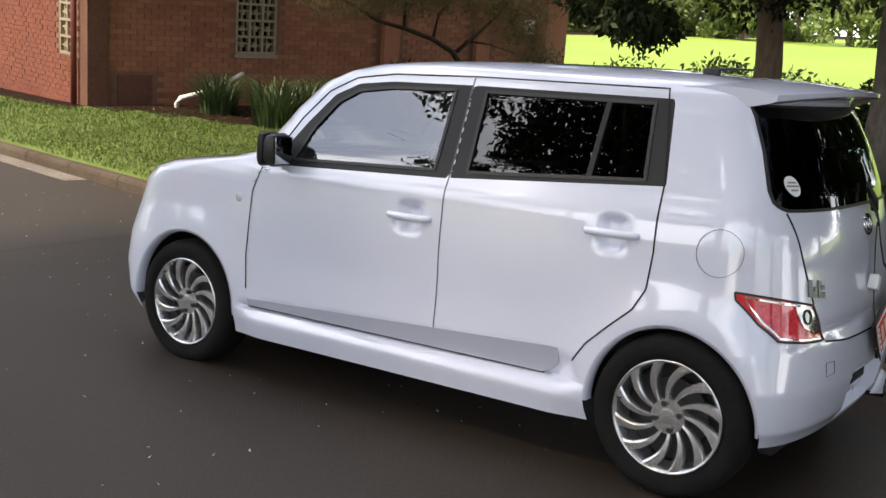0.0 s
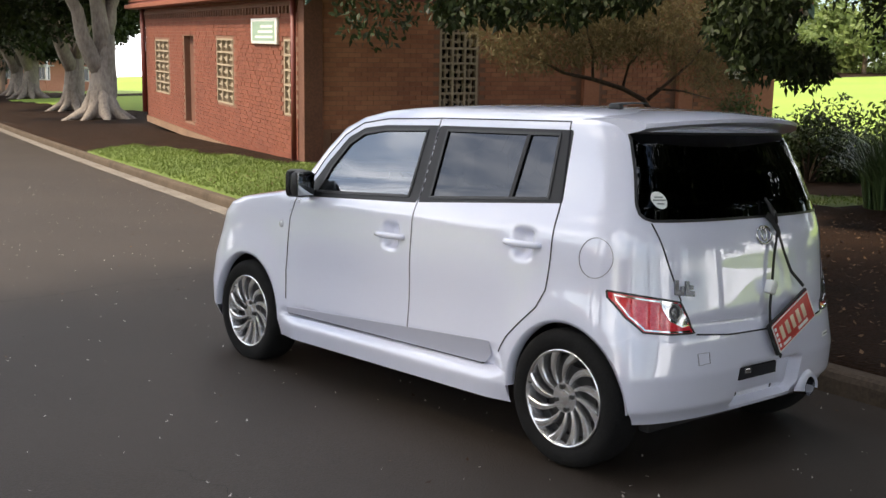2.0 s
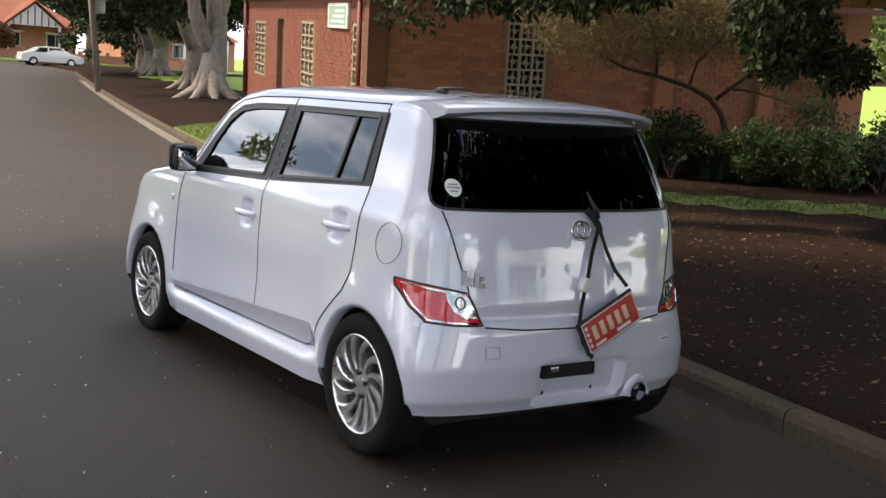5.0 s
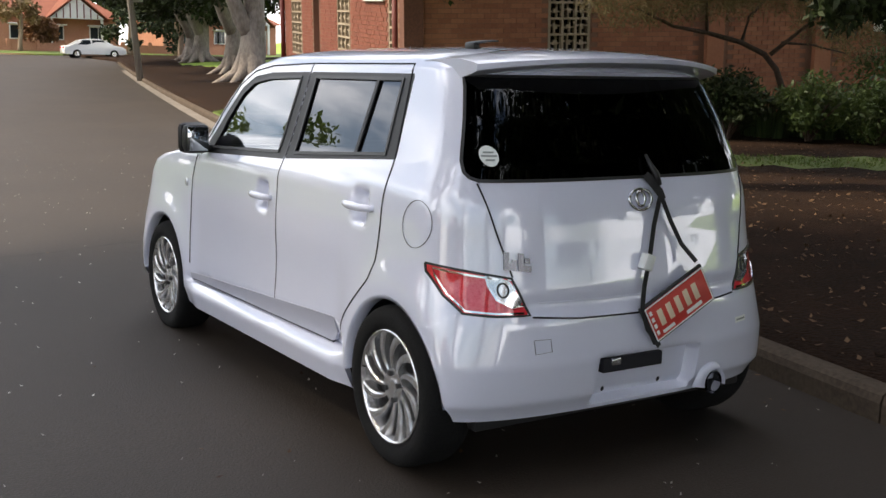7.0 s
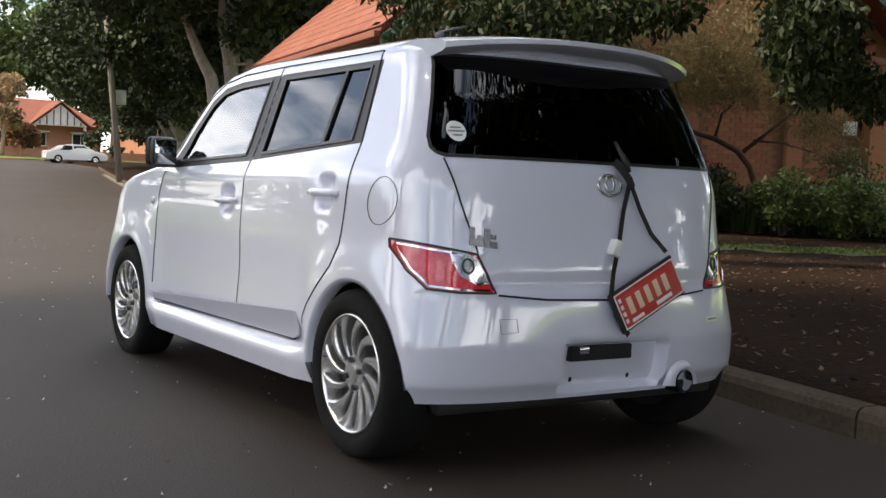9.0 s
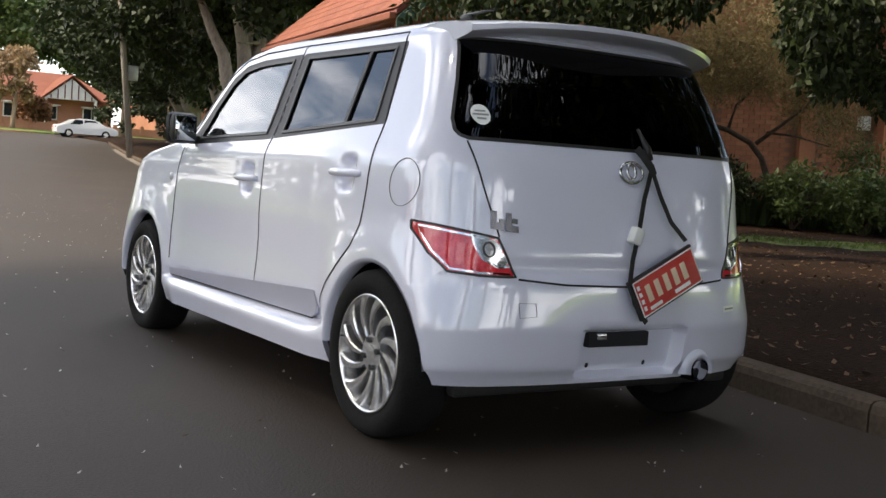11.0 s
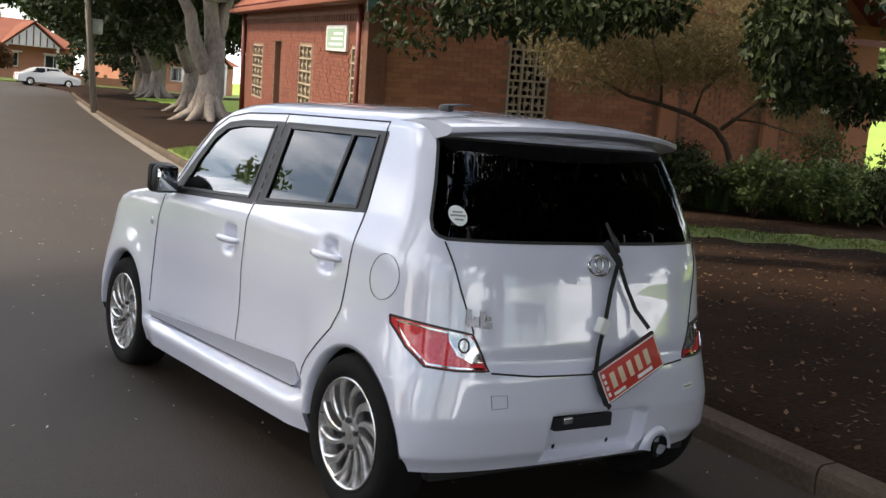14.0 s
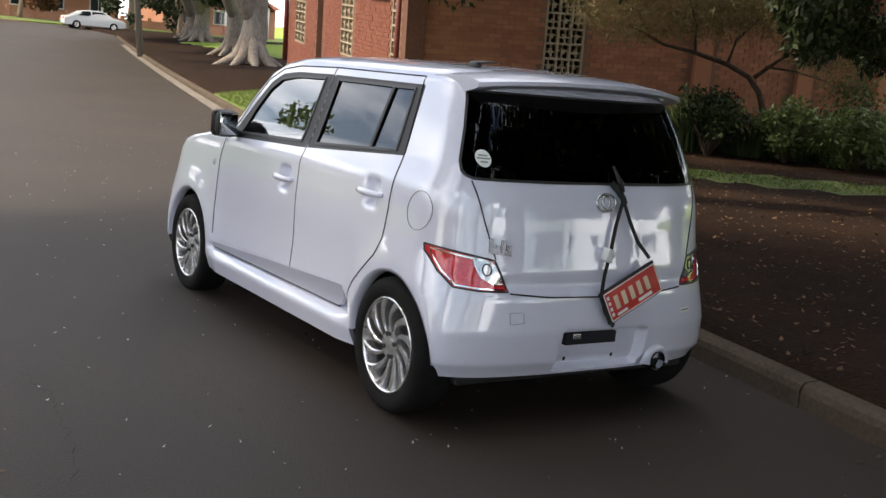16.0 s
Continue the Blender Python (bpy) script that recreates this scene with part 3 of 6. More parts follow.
# figs beyond the hall
def fig(x, y, r, top, seed, spread, zlo, zhi, n, count, arms=None):
    g = gz(x, y) - 0.05
    limbs = [(4, (x - spread * 0.5, y - 2, zhi * 0.72), r * 0.62), (5, (x + spread * 0.4, y + 2, zhi * 0.75), r * 0.6), (6, (x - 1.5, y + spread * 0.4, zhi * 0.8), r * 0.5), (5, (x + 1.5, y - spread * 0.45, zhi * 0.8), r * 0.45)]
    limbs = arms or limbs
    cl = clump_cloud((x - spread, y - spread, zlo), (x + spread, y + spread, zhi), n, 1.25, seed, 0.15)
    return tree("fig_tree", (x, y, g), (x + 0.3, y + 0.2, top), r, limbs, cl, int(count * 3), 0.32, M["bark_fig"], M["leaf_dark"],
                "large fig tree with a smooth grey buttressed trunk and dark crown", seed, 0.6, 0.2, 1.0, roots=9)


fig(13.4, 35.4, 0.60, 3.9, 11, 8.5, 5.9, 15, 150, 26000, [(4, (10.9, 35.0, 7.6), 0.34), (6, (12.7, 35.2, 8.6), 0.36), (8, (14.8, 35.7, 7.4), 0.30), (7, (13.6, 36.5, 9.0), 0.30)])
fig(17.4, 47.0, 0.55, 4.5, 12, 7.5, 4.6, 13, 110, 15000)
fig(20.9, 61.0, 0.55, 4.6, 13, 8.0, 4.0, 13, 120, 15000)
fig(23.5, 70.0, 0.5, 4.6, 14, 7.5, 4.5, 12, 90, 10000)

# shade trees on the verge beside the car
hang = [(6.13, 3.6, 2.15, 0.34), (6.3, 3.9, 2.5, 0.45), (5.7, 3.3, 2.75, 0.5), (6.9, 4.2, 2.8, 0.55), (7.6, 4.8, 2.6, 0.5), (8.3, 5.0, 2.5, 0.5), (8.0, 4.2, 2.2, 0.4)]
hang += [(3.5, 5.5, 2.62, 0.32), (3.95, 5.25, 2.68, 0.36), (4.45, 4.8, 2.72, 0.38), (5.0, 4.5, 2.9, 0.45)]
hang = hang * 4
hang += clump_cloud((3.2, 6.0, 2.75), (7.4, 10.5, 5.2), 26, 0.6, 3, 0.0) + clump_cloud((5.0, 0.0, 2.5), (13.0, 4.9, 6.0), 44, 0.75, 5, 0.0) + clump_cloud((3.0, 0.5, 4.3), (13.5, 11.0, 7.5), 60, 0.9, 6, 0.0)
tree("shade_tree", (9.8, 3.2, gz(9.8, 3.2) - 0.05), (9.9, 3.6, 4.4), 0.21,
     [(6, (6.0, 3.8, 3.6), 0.10), (7, (12.5, 6.5, 4.4), 0.09), (7, (9.0, 8.5, 4.2), 0.09), (6, (6.5, 6.0, 4.6), 0.08)],
     hang, 90000, 0.12, M["bark_gum"], M["leaf_dark"], "shade tree with mottled bark and drooping dark leaves", 21, 0.42, 0.55, 1.0)
# crown spread out of view, added to block skylight over verge and road
tree("shade_tree", (11.0, 2.2, gz(11.0, 2.2) - 0.05), (11.1, 2.0, 5.6), 0.20, [(8, (8.0, 0.5, 8.5), 0.1), (8, (13.5, 3.0, 8.6), 0.1)],
     clump_cloud((2.2, -11.0, 4.2), (17.0, 8.5, 10.0), 150, 1.35, 4, 0.05) + clump_cloud((-1.0, -12.0, 5.0), (9.0, -2.0, 9.5), 70, 1.2, 14, 0.0), 54000, 0.34, M["bark_fig"], M["leaf_dark"], "shade tree with a straight grey trunk and an added unseen crown", 22, 0.42, 0.5)

# wispy leaning pine before the hall
pine = empty("leaning_pine", label="small leaning pine with wispy olive foliage before the wall", category="tree")
pb = Vector((12.30, 9.35, gz(12.5, 9.3) - 0.05))
spine = [pb, pb + Vector((-0.12, 0.05, 0.6)), Vector((12.05, 9.55, 1.55)), Vector((11.85, 9.65, 1.80)), Vector((11.4, 9.75, 1.98)), Vector((10.7, 9.85, 2.12)), Vector((10.0, 9.9, 2.2)), Vector((9.2, 9.9, 2.45))]
twigs = [([Vector((12.0, 9.65, 1.80)), Vector((12.35, 9.5, 2.1)), Vector((12.9, 9.4, 2.5)), Vector((13.3, 9.3, 3.0))], 0.04),
         ([Vector((11.4, 9.75, 1.98)), Vector((11.6, 9.8, 2.4)), Vector((12.1, 9.7, 2.9)), Vector((12.2, 9.6, 3.4))], 0.035),
         ([Vector((12.2, 9.6, 2.0)), Vector((12.8, 9.5, 1.98)), Vector((13.6, 9.4, 1.85))], 0.025),
         ([Vector((10.7, 9.85, 2.12)), Vector((10.5, 9.7, 2.6)), Vector((10.1, 9.6, 3.1))], 0.03)]
v, f = tube(spine, [0.07, 0.06, 0.052, 0.047, 0.042, 0.036, 0.028, 0.015], 10)
mesh("trunk", v, f, M["bark_pine"], pine, smooth=True)
for p, r in twigs:
    v, f = tube(p, [r * (1 - 0.6 * i / (len(p) - 1)) for i in range(len(p))], 7)
    mesh("branch", v, f, M["bark_pine"], pine, smooth=True)
q, f = leaves([(9.0, 9.9, 2.55, 0.5), (9.6, 9.8, 2.7, 0.55), (10.2, 9.7, 2.8, 0.6), (10.9, 9.7, 2.85, 0.6), (11.6, 9.6, 3.0, 0.65), (12.3, 9.5, 3.1, 0.7), (13.1, 9.4, 3.0, 0.65), (13.7, 9.3, 2.6, 0.5),
               (13.9, 9.3, 2.0, 0.45), (10.4, 9.8, 3.4, 0.6), (11.4, 9.6, 3.7, 0.7), (12.5, 9.4, 3.8, 0.7), (9.3, 9.9, 3.2, 0.5), (8.6, 10.0, 2.75, 0.45), (8.2, 10.1, 3.1, 0.4), (9.0, 9.8, 3.6, 0.55), (12.9, 9.3, 2.4, 0.5), (11.0, 9.7, 3.1, 0.7)], 36000, 0.13, 1.2, 8, 0.10, 0.25)
quick_mesh("needle_growth", q, f, M["leaf_olive"], pine, "stuff")


def strappy(name, x, y, r, h, n, seed, mat, label, cat="plant"):
    """A clump of arching strap leaves."""
    rng = np.random.default_rng(seed)
    V, F = [], []
    for _ in range(n):
        a, rr = rng.uniform(0, 2 * math.pi), r * 0.45 * math.sqrt(rng.uniform())
        px, py = x + math.cos(a) * rr, y + math.sin(a) * rr
        b = a + rng.normal() * 0.6
        hh, out, w = h * rng.uniform(0.6, 1.1), r * rng.uniform(0.4, 1.0), rng.uniform(0.012, 0.022)
        g = gz(px, py)
        side = Vector((-math.sin(b), math.cos(b), 0)) * w
        o = len(V)
        for k in (0, 0.35, 0.7, 1.0):
            p = Vector((px + math.cos(b) * out * k * k, py + math.sin(b) * out * k * k, g - 0.02 + hh * (1.6 * k - 0.75 * k * k)))
            wd = side * (1 - 0.85 * k)
            V += [p - wd, p + wd]
        F += [(o + 2 * i, o + 2 * i + 1, o + 2 * i + 3, o + 2 * i + 2) for i in range(3)]
    return tagged(quick_mesh(name, np.array(V), np.array(F), mat), label, cat, "planted clumps")


for k, (x, y, r, h) in enumerate([(8.05, 10.2, 0.75, 0.85), (8.3, 11.7, 0.6, 0.75), (8.8, 10.2, 0.65, 0.8)]):
    strappy("strap_plant", x, y, r, h, 260, 40 + k, M["strap"], "dense clump of long green strap leaves by the wall")
for k, (x, y, r, h) in enumerate([(9.8, 10.3, .8, .9), (10.7, 9.8, .8, .95), (11.6, 9.3, .85, .9), (12.4, 9.0, .8, .85), (13.2, 8.6, .9, 1.0), (14.0, 8.2, .9, 1.1), (14.6, 7.7, .9, 1.1), (15.2, 7.2, .9, 1.2), (13.7, 9.6, .9, 1.1), (15.0, 8.9, .9, 1.2), (15.8, 6.2, .9, 1.2), (12.9, 5.3, .8, 1.15), (16.2, 4.5, .9, 1.0)]):
    strappy("strap_plant", x, y, r, h, 230, 60 + k, M["strap"], "dark strappy shrub in the bed before the hall")

strappy("strap_plant", 10.05, 3.95, 0.8, 1.15, 420, 90, M["strap"], "tall arching grass clump beside the tree trunk")


def shrub(x, y, r, h, seed, leaf, count=2200, label="rounded leafy shrub with dark green leaves"):
    g = gz(x, y)
    s = empty("shrub", label=label, category="shrub")
    cl = clump_cloud((x - r, y - r, g + 0.1), (x + r, y + r, g + h), 14, r * 0.42, seed)
    v, f = merge(*[tube([(x, y, g - 0.05), (x + (c[0] - x) * 0.5, y + (c[1] - y) * 0.5, g + (c[2] - g) * 0.6), c[:3]], [0.03, 0.02, 0.006], 5) for c in cl[:8]])
    mesh("stem_growth", v, f, M["bark_pine"], s)["kind"] = "stuff"
    q, f = leaves(cl, count, 0.11, 1.1, seed, 0.4, 0.0)
    quick_mesh("foliage", q, f, leaf, s, "stuff")


for k, (x, y, r, h) in enumerate([(14.2, 8.9, 0.9, 1.3), (15.4, 8.0, 1.0, 1.4), (13.0, 3.9, 0.9, 1.5), (14.6, 5.4, 0.9, 1.2), (16.8, 6.4, 1.0, 1.3), (11.2, 10.1, 0.7, 1.0), (13.2, 5.1, 0.8, 1.55), (12.8, 3.0, 0.5, 1.35), (12.6, 7.9, 0.7, 0.95), (13.8, 7.4, 0.8, 1.1), (11.8, 8.6, 0.6, 0.9), (10.6, 9.2, 0.55, 0.85)]):
    shrub(x, y, r, h, 80 + k, M["leaf_dark"] if k % 2 else M["leaf_mid"])

# lawn blades near the wall corner, and fallen leaves on mulch and road
rng = np.random.default_rng(17)
P = []
while len(P) < 34000:
    y = rng.uniform(5.5, 22)
    x = kerb_x(y) + rng.uniform(0.15, 4.8)
    if len(P) > 25000:
        x, y = rng.uniform(4, 15), rng.uniform(1, 11)
    if lawn_at(x, y):
        P.append((x, y, gz(x, y)))
P = np.array(P)
n = len(P)
a = rng.uniform(0, 2 * math.pi, n)
hgt, lean = rng.uniform(0.02, 0.055, n), rng.normal(size=(n, 2)) * 0.02
wv = np.stack([np.cos(a), np.sin(a), 0 * a], 1) * 0.008
tip = P + np.stack([lean[:, 0], lean[:, 1], hgt], 1)
q = np.stack([P - wv, P + wv, tip], 1).reshape(-1, 3)
tagged(quick_mesh("lawn_grass", q, np.arange(n * 3).reshape(-1, 3), M["grass"]), "short green lawn grass", "grass", kind="stuff")


def scatter_leaves(name, count, place, size, mat, seed, label):
    r = np.random.default_rng(seed)
    V = []
    for _ in range(count):
        x, y = place(r)
        g = gz(x, y) + 0.006 + 0.012 * r.uniform() * (x > kerb_x(y))
        a, L = r.uniform(0, 2 * math.pi), size * r.uniform(0.5, 1.4)
        u, w = np.array([math.cos(a), math.sin(a), r.normal() * 0.25 * (x > kerb_x(y))]) * L, np.array([-math.sin(a), math.cos(a), r.normal() * 0.2 * (x > kerb_x(y))]) * L * 0.28
        p = np.array([x, y, g])
        V += [p - u * 0.5, p + w, p + u * 0.5 + np.array([0, 0, 0.008]), p - w]
    return tagged(quick_mesh(name, np.array(V), np.arange(count * 4).reshape(-1, 4), mat), label, "leaves", kind="stuff")


def verge_spot(r):
    y = r.uniform(-4, 13)
    return kerb_x(y) + 0.2 + abs(r.normal()) * 4.5, y


def road_spot(r):
    y = r.uniform(-5, 16)
    return kerb_x(y) - r.uniform(0.02, 7.5), y


def gutter_spot(r):
    y = r.uniform(-4, 20)
    return kerb_x(y) - abs(r.normal()) * 0.25 - 0.02, y


scatter_leaves("fallen_leaves", 4200, verge_spot, 0.045, M["litter"], 31, "brown fallen leaves over the mulch")
scatter_leaves("fallen_leaves", 200, road_spot, 0.035, M["litter"], 32, "scattered dry leaf bits on the asphalt")
scatter_leaves("fallen_leaves", 160, gutter_spot, 0.05, M["litter"], 33, "dry leaves gathered along the gutter")
M["chip"] = material("pale_stone_chip", (0.22, 0.20, 0.175), 0.8, color2=(0.62, 0.58, 0.52), scale=9, per_island=0.8)
scatter_leaves("stone_chips", 1100, road_spot, 0.017, M["chip"], 34, "pale stone chips in the asphalt")


def crack(points, w, seed):
    V, F = [], []
    pts = []
    for (a, b) in zip(points[:-1], points[1:]):
        for k in range(14):
            pts.append((a[0] + (b[0] - a[0]) * k / 14, a[1] + (b[1] - a[1]) * k / 14))
    for i, (x, y) in enumerate(pts):
        o = 0.05 * noise.noise(Vector((i * 0.35, seed, 0)))
        wd = w * (0.35 + abs(noise.noise(Vector((i * 0.8, seed, 4)))) * 1.6)
        for s in (-1, 1):
            V.append((x + o, y + o * 0.5 + s * wd, road_h(y) + 0.004))
        if i:
            F.append((2 * i - 2, 2 * i - 1, 2 * i + 1, 2 * i))
    tagged(mesh("road_crack", V, F, M["crack"]), "thin dark crack across the asphalt", "crack", kind="structure")


crack([(-6.0, 4.65), (-3.5, 4.8), (-1.9, 4.96), (-1.34, 5.08), (-0.8, 5.17), (-0.25, 5.38), (0.2, 5.42), (0.72, 5.45), (1.7, 5.5)], 0.009, 1)
crack([(-2.15, 1.0), (-2.1, 0.6), (-2.13, 0.35), (-2.17, -0.05), (-2.27, -0.45)], 0.006, 2)


# ---- street furniture and far things ----
pole = empty("power_pole", label="weathered grey timber power pole at the kerb", category="pole")
v, f = tube([(12.55, 45.8, road_h(45.8)), (12.1, 45.85, 5.0), (11.55, 45.9, 10.5)], [0.15, 0.135, 0.11], 14)
mesh("shaft", v, f, M["timber"], pole, smooth=True)
part("crossarm", box((10.6, 45.8, 9.6), (12.7, 45.92, 9.72), 0.01), M["timber"], pole)
part("meter_box", box((12.28, 45.7, 4.1), (12.72, 46.0, 4.75), 0.02), M["galv"], pole, "grey metal box")


def house(x, y, w, d, wall_mat, gable, label, seed, base=None):
    """A brick bungalow facing the road: walls, hipped tile roof with a half-timbered gable, porch and windows."""
    g = road_h(y) + 0.1 if base is None else base
    h = empty("house", (x, y, g), label=label, category="house")
    part("wall", box((-w / 2, 0, -0.4), (w / 2, d, 3.0)), wall_mat, h, smooth=False)
    bm = bmesh.new()
    c = [bm.verts.new(p) for p in ((-w / 2 - .5, -.5, 2.9), (w / 2 + .5, -.5, 2.9), (w / 2 + .5, d + .5, 2.9), (-w / 2 - .5, d + .5, 2.9), (-w / 2 + 2.5, d / 2, 5.4), (w / 2 - 2.5, d / 2, 5.4))]
    for f in ((0, 1, 5, 4), (1, 2, 5), (2, 3, 4, 5), (3, 0, 4), (3, 2, 1, 0)):
        bm.faces.new([c[i] for i in f])
    part("roof", bm, M["roof_tile"], h, smooth=False)
    if gable:
        gx = gable
        bm = bmesh.new()
        a = [bm.verts.new((gx + p, -1.2, q)) for p, q in ((-2.4, 2.8), (2.4, 2.8), (0, 4.7))]
        b = [bm.verts.new((gx + p, 3.0, q)) for p, q in ((-2.4, 2.8), (2.4, 2.8), (0, 4.7))]
        for f in ((a[0], a[1], a[2]), (b[2], b[1], b[0]), (a[0], b[0], b[1], a[1])):
            bm.faces.new(f)
        part("gable", bm, M["white_paint"], h, "white half-timbered gable", False)
        bm = bmesh.new()
        for s in (-1, 1):
            vs = [bm.verts.new(p) for p in ((gx + s * 2.8, -1.5, 2.62), (gx, -1.5, 4.9), (gx, 3.0, 4.9), (gx + s * 2.8, 3.0, 2.62))]
            ws = [bm.verts.new(v.co + Vector((0, 0, 0.12))) for v in vs]
            for f in ((vs[0], vs[1], vs[2], vs[3]), (ws[3], ws[2], ws[1], ws[0]), (vs[0], ws[0], ws[1], vs[1]), (vs[2], ws[2], ws[3], vs[3]), (vs[3], ws[3], ws[0], vs[0])):
                bm.faces.new(f)
        part("porch_roof", bm, M["roof_tile"], h, smooth=False)
        for k in range(7):
            px = gx - 1.8 + 0.6 * k
            part("gable_batten", box((px - .05, -1.24, 2.85), (px + .05, -1.2, 4.6 - abs(px - gx) * 0.78)), M["maroon"], h)
        for s in (-1, 1):
            part("porch_post", box((gx + s * 2.2 - .1, -1.2, -0.3), (gx + s * 2.2 + .1, -1.0, 2.8), 0.01), M["white_paint"], h)
    for wx in ((-w * 0.3, -w * 0.02, w * 0.33)):
        win = part("window", box((wx - 0.8, -0.06, 0.9), (wx + 0.8, 0.02, 2.2), 0.01), M["white_paint"], h)
        part("pane", box((wx - 0.7, -0.08, 1.0), (wx - 0.03, -0.055, 2.1)), M["dark_glass"], win)
        part("pane", box((wx + 0.03, -0.08, 1.0), (wx + 0.7, -0.055, 2.1)), M["dark_glass"], win)
        part("awning", box((wx - 0.95, -0.7, 2.2), (wx + 0.95, 0.0, 2.3), 0.01), M["white_paint"], h)
    return h


M["dark_glass"] = material("window_glass_dark", (0.02, 0.025, 0.03), 0.05)
M["brick_house"] = material("pink_brick", (0.36, 0.15, 0.09), 0.9, color2=(0.50, 0.25, 0.16), scale=0.6, detail_scale=9, bump=0.3)
house(22.3, 101.0, 11.0, 10.0, M["brick_house"], 1.5, "pink brick bungalow with a white half-timbered gable porch", 1)
house(8.5, 102.0, 11.0, 10.0, M["brick_house"], -2.5, "brick bungalow with a terracotta hipped roof", 2)
house(38.0, 101.0, 11.0, 10.0, M["brick_house"], 2.0, "brick bungalow half hidden by trees", 3)
for k, (x, y) in enumerate([(-26, 6), (-27, 24), (-26, -14), (-28, 42)]):
    hh = house(0, 0, 12.0, 9.0, M["brick_house"], 2.0, "brick bungalow across the road", 5 + k, base=0.0)
    hh.matrix_world = pose(x, y, road_h(y), 0, 0, 90)
fence = empty("front_fence", label="low brick front fence before the far houses", category="fence")
for k in range(16):
    part("panel", box((0.5 + 2.4 * k, 96.0, road_h(96) - 0.2), (2.6 + 2.4 * k, 96.22, road_h(96) + 0.75)), M["brick_house"], fence, smooth=False)
    part("pier", box((0.14 + 2.4 * k, 95.95, road_h(96) - 0.2), (0.48 + 2.4 * k, 96.27, road_h(96) + 1.0), 0.02), M["brick_house"], fence, smooth=False)


def far_tree(x, y, h, r, seed, leaf, zlo=0.35, count=3000, base=None, size=0.5, label="leafy street tree in the distance"):
    g = gz(x, min(y, 75)) if base is None else base
    cl = clump_cloud((x - r, y - r, g + h * zlo), (x + r, y + r, g + h), 36, r * 0.28, seed, 0.1)
    tree("tree", (x, y, g - 0.1), (x + 0.2, y, g + h * 0.6), 0.05 * h * 0.6, [(5, tuple(cl[0][:3]), 0.12), (6, tuple(cl[1][:3]), 0.1), (7, tuple(cl[2][:3]), 0.1)], cl, count, size, M["bark_gum"], leaf, label, seed, 0.55, 0.1, 1.0, branch=1)


for k, (x, y, h, r, lf) in enumerate([(17.7, 94.4, 7.0, 2.1, "leaf_tan"), (19.9, 97.0, 2.8, 1.5, "leaf_red"), (25.7, 90.5, 10.0, 2.4, "leaf_dark"), (29.8, 91.0, 9.0, 2.6, "leaf_dark"), (31.0, 97.5, 8.0, 4.5, "leaf_dark"), (18.0, 118.0, 21.0, 8.0, "leaf_mid"), (5.0, 118.0, 22.0, 9.0, "leaf_mid"), (11.5, 112.0, 13.0, 5.0, "leaf_far"), (32.0, 120.0, 16.0, 8.0, "leaf_mid"), (-3.0, 99.0, 7.0, 4.0, "leaf_mid"), (26.5, 80.5, 8.0, 4.0, "leaf_dark"), (2.0, 140.0, 24.0, 11.0, "leaf_mid"), (20.0, 145.0, 26.0, 12.0, "leaf_mid"), (38.0, 140.0, 24.0, 11.0, "leaf_mid")]):
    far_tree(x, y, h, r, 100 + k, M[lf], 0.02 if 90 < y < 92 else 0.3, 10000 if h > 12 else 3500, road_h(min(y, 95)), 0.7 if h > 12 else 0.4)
rr = random.Random(9)
for k in range(24):
    a = 38 + k * 2.5
    dist = 150 + rr.uniform(-8, 25)
    x, y = -4 + math.sin(radians(a)) * dist, math.cos(radians(a)) * dist
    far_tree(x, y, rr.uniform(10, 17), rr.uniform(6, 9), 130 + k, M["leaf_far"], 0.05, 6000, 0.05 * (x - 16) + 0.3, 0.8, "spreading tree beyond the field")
for k, (x, y, h, r) in enumerate([(-24, 22, 6, 3.0), (-23, 38, 8, 4.0), (-14.8, 7.2, 15.5, 4.6)]):
    far_tree(x, y, h, r, 170 + k, M["leaf_dark"], 0.45 if h > 12 else 0.25, 46000 if h > 12 else 15000, 0.0, 0.2, "street tree across the road")
for k, (x, y, h, r) in enumerate([(-12.0, 38.0, 9.5, 3.6), (-16.5, 33.0, 9.0, 4.0), (-8.5, 52.0, 11.0, 4.5), (-21.0, 30.0, 8.5, 4.0)]):
    far_tree(x, y, h, r, 200 + k, M["leaf_far"], 0.12, 9000, 0.2, 0.3, "green tree with sun-bright leaf colour on the verge across the road")
# unseen crowns added between sun and car to shade the near road
for k, (x, y, h, r) in enumerate([(-9.5, 2.0, 15.0, 6.5), (-9.5, -7.0, 15.0, 6.0)]):
    far_tree(x, y, h, r, 190 + k, M["leaf_dark"], 0.60, 13000, 0.1, 0.6, "unseen high-crowned tree added across the road to shade the car")
# unseen trees added behind the camera: darken tail reflections, cut light on the verge
for k, (x, y, h, r) in enumerate([(3.5, -14, 15, 6.5), (11, -12, 14, 6.5), (-3, -22, 16, 7.0), (7, -25, 18, 8.0), (17, -6, 13, 6.0), (-5.5, -12.5, 15, 5.0)]):
    far_tree(x, y, h, r, 180 + k, M["leaf_mid"] if x > 9 else M["leaf_dark"], 0.12 if x > 3 and y > -20 else 0.40, 9000 if x > 3 and y > -20 else 2400, 0.0, 0.7, "unseen tree added behind the camera for dark reflections and shade")


